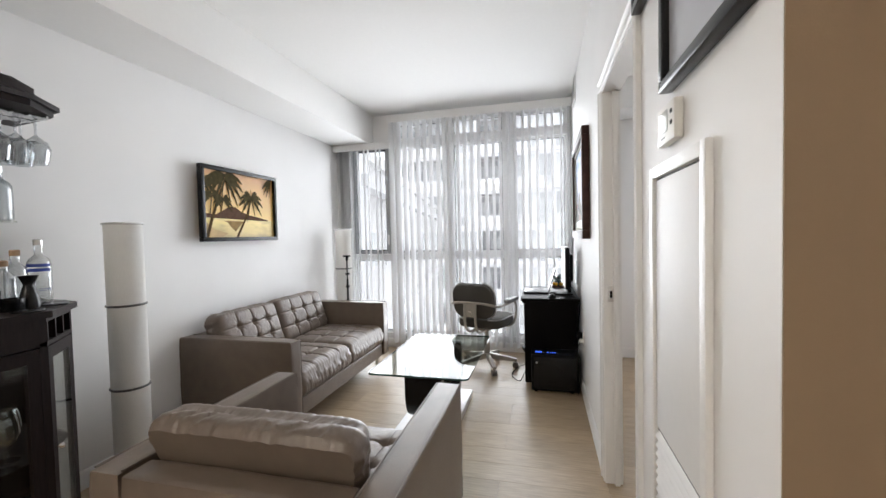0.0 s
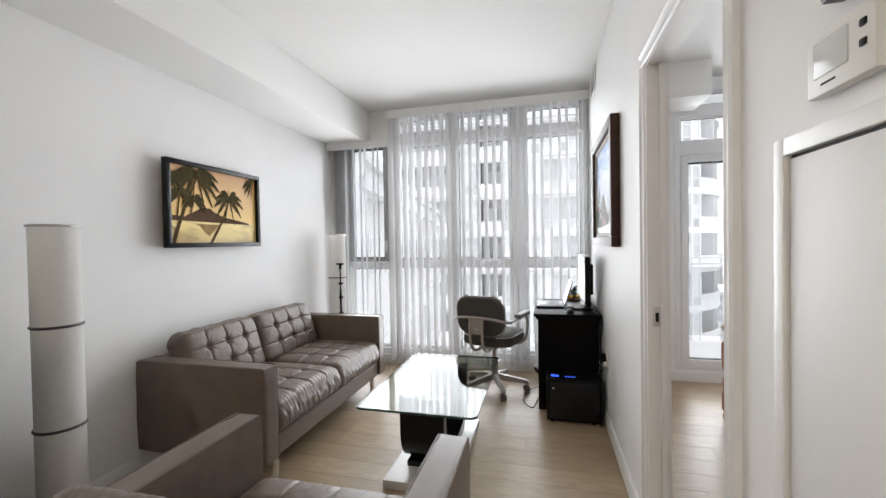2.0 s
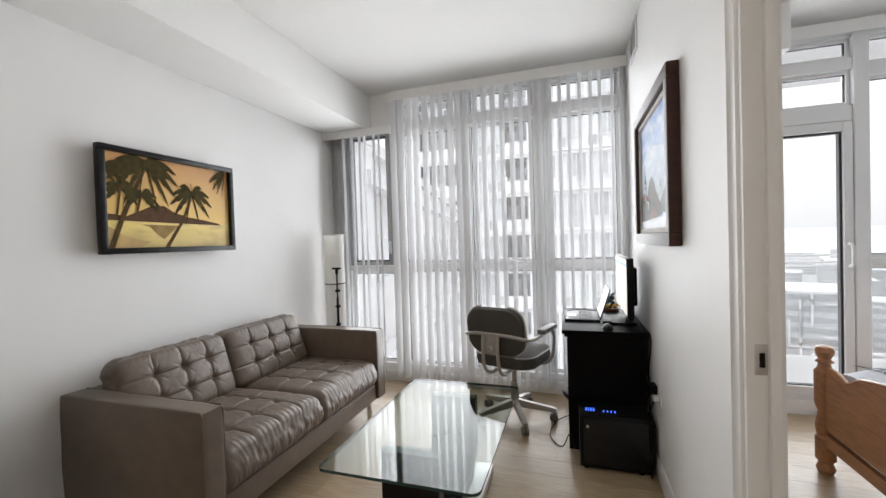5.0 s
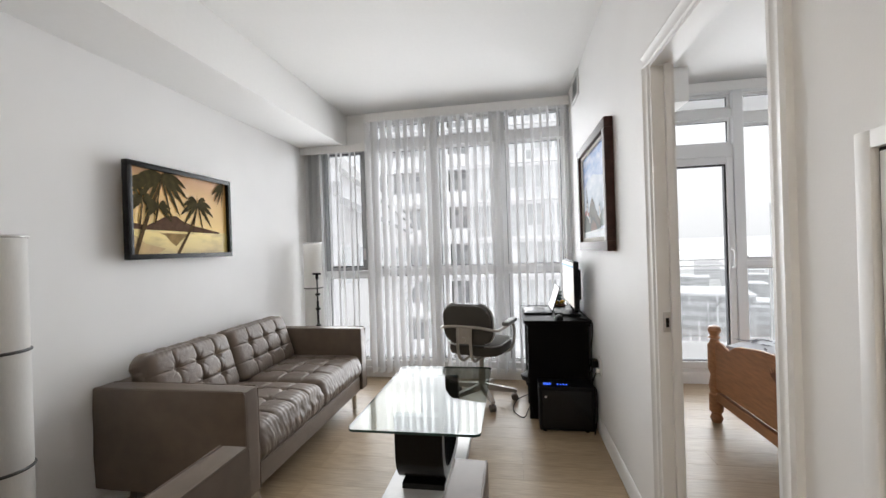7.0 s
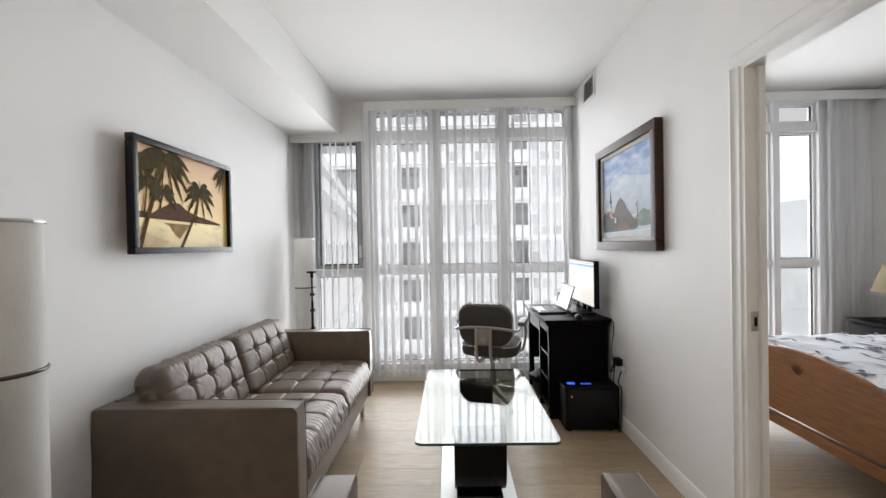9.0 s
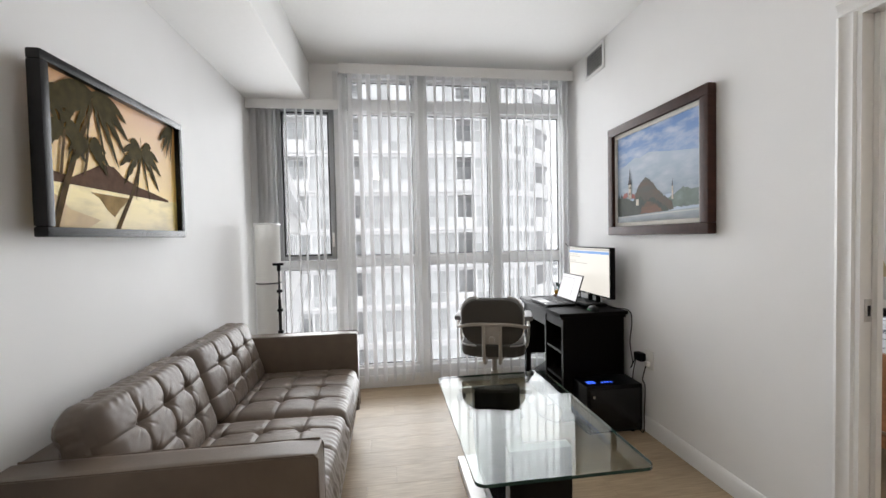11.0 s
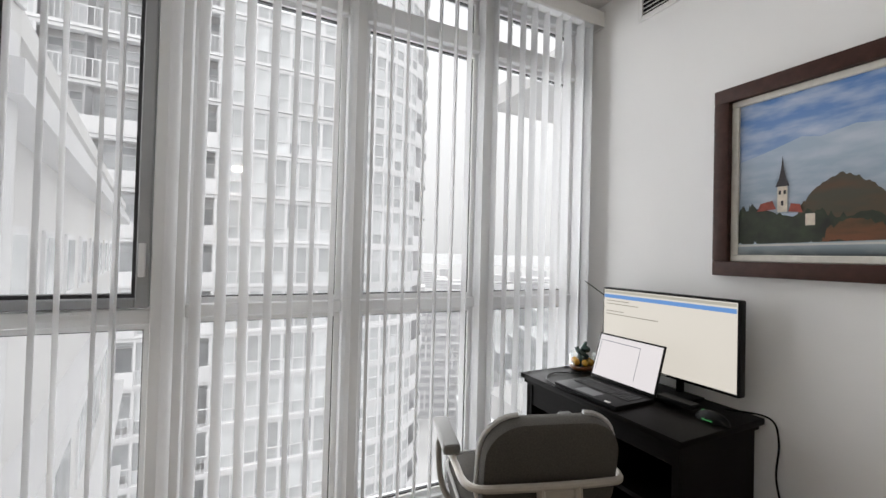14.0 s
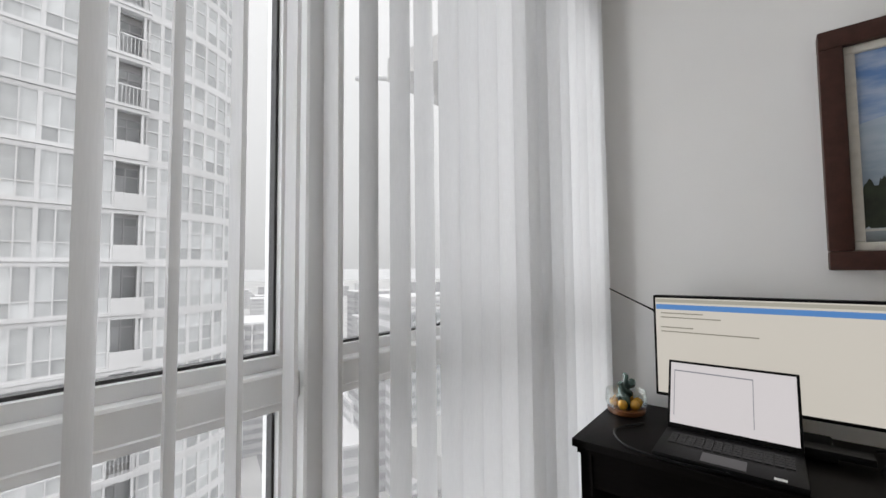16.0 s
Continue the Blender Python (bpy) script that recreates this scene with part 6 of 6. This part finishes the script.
w = wingbox(B(), 0, 14.0, 0, 6, -58, 2.55)
wingbox(w, -0.1, 14.1, -0.12, 0.25, 2.55, 2.72)
part("wall", w, CONCRETE, wing, smooth=False)
for k in range(11):
    win_k = part("window", wingbox(B(), 0.9 + k * 1.2, 1.45 + k * 1.2, -0.03, 0.02, 0.75, 1.45), SPANDREL, wing, smooth=False)
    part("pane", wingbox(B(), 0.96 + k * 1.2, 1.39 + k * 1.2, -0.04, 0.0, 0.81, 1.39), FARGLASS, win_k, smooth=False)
for k in range(6):
    for zz in (-2.2, -5.0, -7.8, -10.6):
        win_k = part("window", wingbox(B(), 1.0 + k * 2.0, 2.2 + k * 2.0, -0.03, 0.02, zz, zz + 1.5), SPANDREL, wing, smooth=False)
        part("pane", wingbox(B(), 1.08 + k * 2.0, 2.12 + k * 2.0, -0.04, 0.0, zz + 0.08, zz + 1.42), FARGLASS, win_k, smooth=False)
for zz in (2.05, -0.4, -3.2, -6.0):
    part("ledge", wingbox(B(), -0.05, 14.05, -0.25, 0.0, zz, zz + 0.18), SPANDREL, wing, smooth=False)
# white bay of the own facade just outside the narrow window
bay = thing("facade_bay", (-3.2, 5.8, -55), "white panelled bay of the facade beside the window", "facade")
part("wall", boxed(-4.6, -2.86, 5.2, 6.15, -58, 12), CONCRETE, bay, smooth=False)
for z in (-3.0, -0.2, 2.6, 5.4):
    part("panel", boxed(-2.862, -2.835, 5.28, 6.08, z + 0.15, z + 2.6, 0.01), SPANDREL, bay)
    part("panel_joint", boxed(-2.858, -2.84, 5.2, 6.15, z - 0.03, z + 0.06), ALU, bay)

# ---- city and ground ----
solo("ground", prism(B(), [(4000 * math.cos(radians(a)), 4000 * math.sin(radians(a))) for a in range(0, 360, 10)], -60.0, -58.0, "z"), HAZEGROUND, "ground of the city far below, haze put into its pale colour", "ground", "structure", smooth=False)
for k, (x, wd) in enumerate(((16, 7), (40, 9), (75, 8))):
    bm = boxed(-wd / 2, wd / 2, -150, 420, -57.99, -57.9)
    bm.transform(pose(x, 60, 0, 0, 0, -24 + 4 * k))
    solo("road", bm, material("road", (0.34, 0.34, 0.345), 0.9, grain=0.1, grain_size=0.2), "grey road between the blocks far below", "road", "structure", smooth=False)


def block(x, y, w, d, h, yaw, storeys, lattice=False):
    b = thing("city_building", (x, y, -58), "city building far below, haze put into its pale colours", "building", "city buildings", yaw=yaw)
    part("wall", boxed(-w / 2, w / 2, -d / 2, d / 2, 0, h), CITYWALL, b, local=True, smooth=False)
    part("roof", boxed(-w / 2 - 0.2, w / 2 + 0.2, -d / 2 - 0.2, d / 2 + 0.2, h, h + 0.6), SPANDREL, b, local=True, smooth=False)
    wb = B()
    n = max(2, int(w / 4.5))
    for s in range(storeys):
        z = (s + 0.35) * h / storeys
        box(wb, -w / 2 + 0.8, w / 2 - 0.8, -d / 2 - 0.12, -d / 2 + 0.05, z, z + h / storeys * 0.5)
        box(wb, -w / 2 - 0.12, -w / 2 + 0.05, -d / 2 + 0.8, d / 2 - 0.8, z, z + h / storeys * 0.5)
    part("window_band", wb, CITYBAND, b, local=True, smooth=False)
    if lattice:
        lt = B()
        r2 = random.Random(3)
        for k in range(70):
            u, z = r2.randint(0, 13), r2.randint(0, 13)
            if r2.random() < 0.5:
                box(lt, -w / 2 + u * w / 14, -w / 2 + (u + 2.5) * w / 14, -d / 2 - 0.5, -d / 2 - 0.1, z * h / 14, z * h / 14 + 0.5)
            else:
                box(lt, -w / 2 + u * w / 14, -w / 2 + u * w / 14 + 0.5, -d / 2 - 0.5, -d / 2 - 0.1, z * h / 14, min(h, (z + 2.5) * h / 14))
        part("white_lattice", lt, SPANDREL, b, "white lattice facade", local=True, smooth=False)
    return b


block(58, 150, 34, 24, 42, -20, 14, True)
rnd = random.Random(21)
for k in range(110):
    dist = 120 + 900 * rnd.random() ** 1.3
    az = radians(rnd.uniform(-12, 62))
    x, y = dist * math.sin(az), dist * math.cos(az)
    if math.hypot(x - 58, y - 150) < 45 or (y < 70 and x < 40):
        continue
    h = rnd.uniform(8, 30) if rnd.random() < 0.8 else rnd.uniform(30, 52)
    block(x, y, rnd.uniform(18, 45), rnd.uniform(14, 30), h, rnd.choice((-24, -20, 66, -22)), max(2, int(h / 3.4)))
# backdrop ridge; distance haze is put into its near-white colour
tagged(solo("far_hazed_ridge", prism(B(), [(2600 * math.cos(radians(a)), 2600 * math.sin(radians(a))) for a in range(-20, 201, 4)] + [(2640 * math.cos(radians(a)), 2640 * math.sin(radians(a))) for a in range(200, -21, -4)], -58, 10, "z"), material("ridge_haze_colour", (0.8, 0.81, 0.82), 0.9, grain=0.04, grain_size=0.01), "backdrop ridge on the horizon, haze put into its pale colour", "backdrop", "structure"))

# ---- floor planks ----
PW, PL = 0.165, 1.22
plank_cache = {}


def plank(x0, x1, y0, y1, floor):
    key = (round(x1 - x0, 3), round(y1 - y0, 3))
    if key not in plank_cache:
        w, d = key
        plank_cache[key] = finish(box(B(), 0.0003, w - 0.0003, 0.0003, d - 0.0003, -0.010, 0.0, 0.0007, 1), "plank", OAK)
    o = new("plank", plank_cache[key])
    o.parent = floor
    o.matrix_basis = Matrix.Translation((x0, y0, 0))


floor = thing("floor", (0, 0, 0), "light oak laminate plank floor", "floor", kind="structure")


def lay(x0, x1, y0, y1, seed):
    rnd = random.Random(seed)
    y = y0
    while y < y1 - 1e-4:
        yy = min(y + PW, y1)
        x = x0
        first = rnd.choice((0.3, 0.5, 0.72, 0.95, 1.1))
        while x < x1 - 1e-4:
            xx = min(x + (first if x == x0 else PL), x1)
            if x1 - xx < 0.08:
                xx = x1
            plank(x, xx, y, yy, floor)
            x = xx
        y = yy


lay(XL, XR, 1.1, YW, 1)
lay(XL, 1.3, YB, 1.1, 2)
lay(XR, XE, 1.93, 2.70, 3)
lay(XR + T, XE, 2.70, YW, 4)
lay(XR + T, XE, 1.1 + T, 1.93, 5)
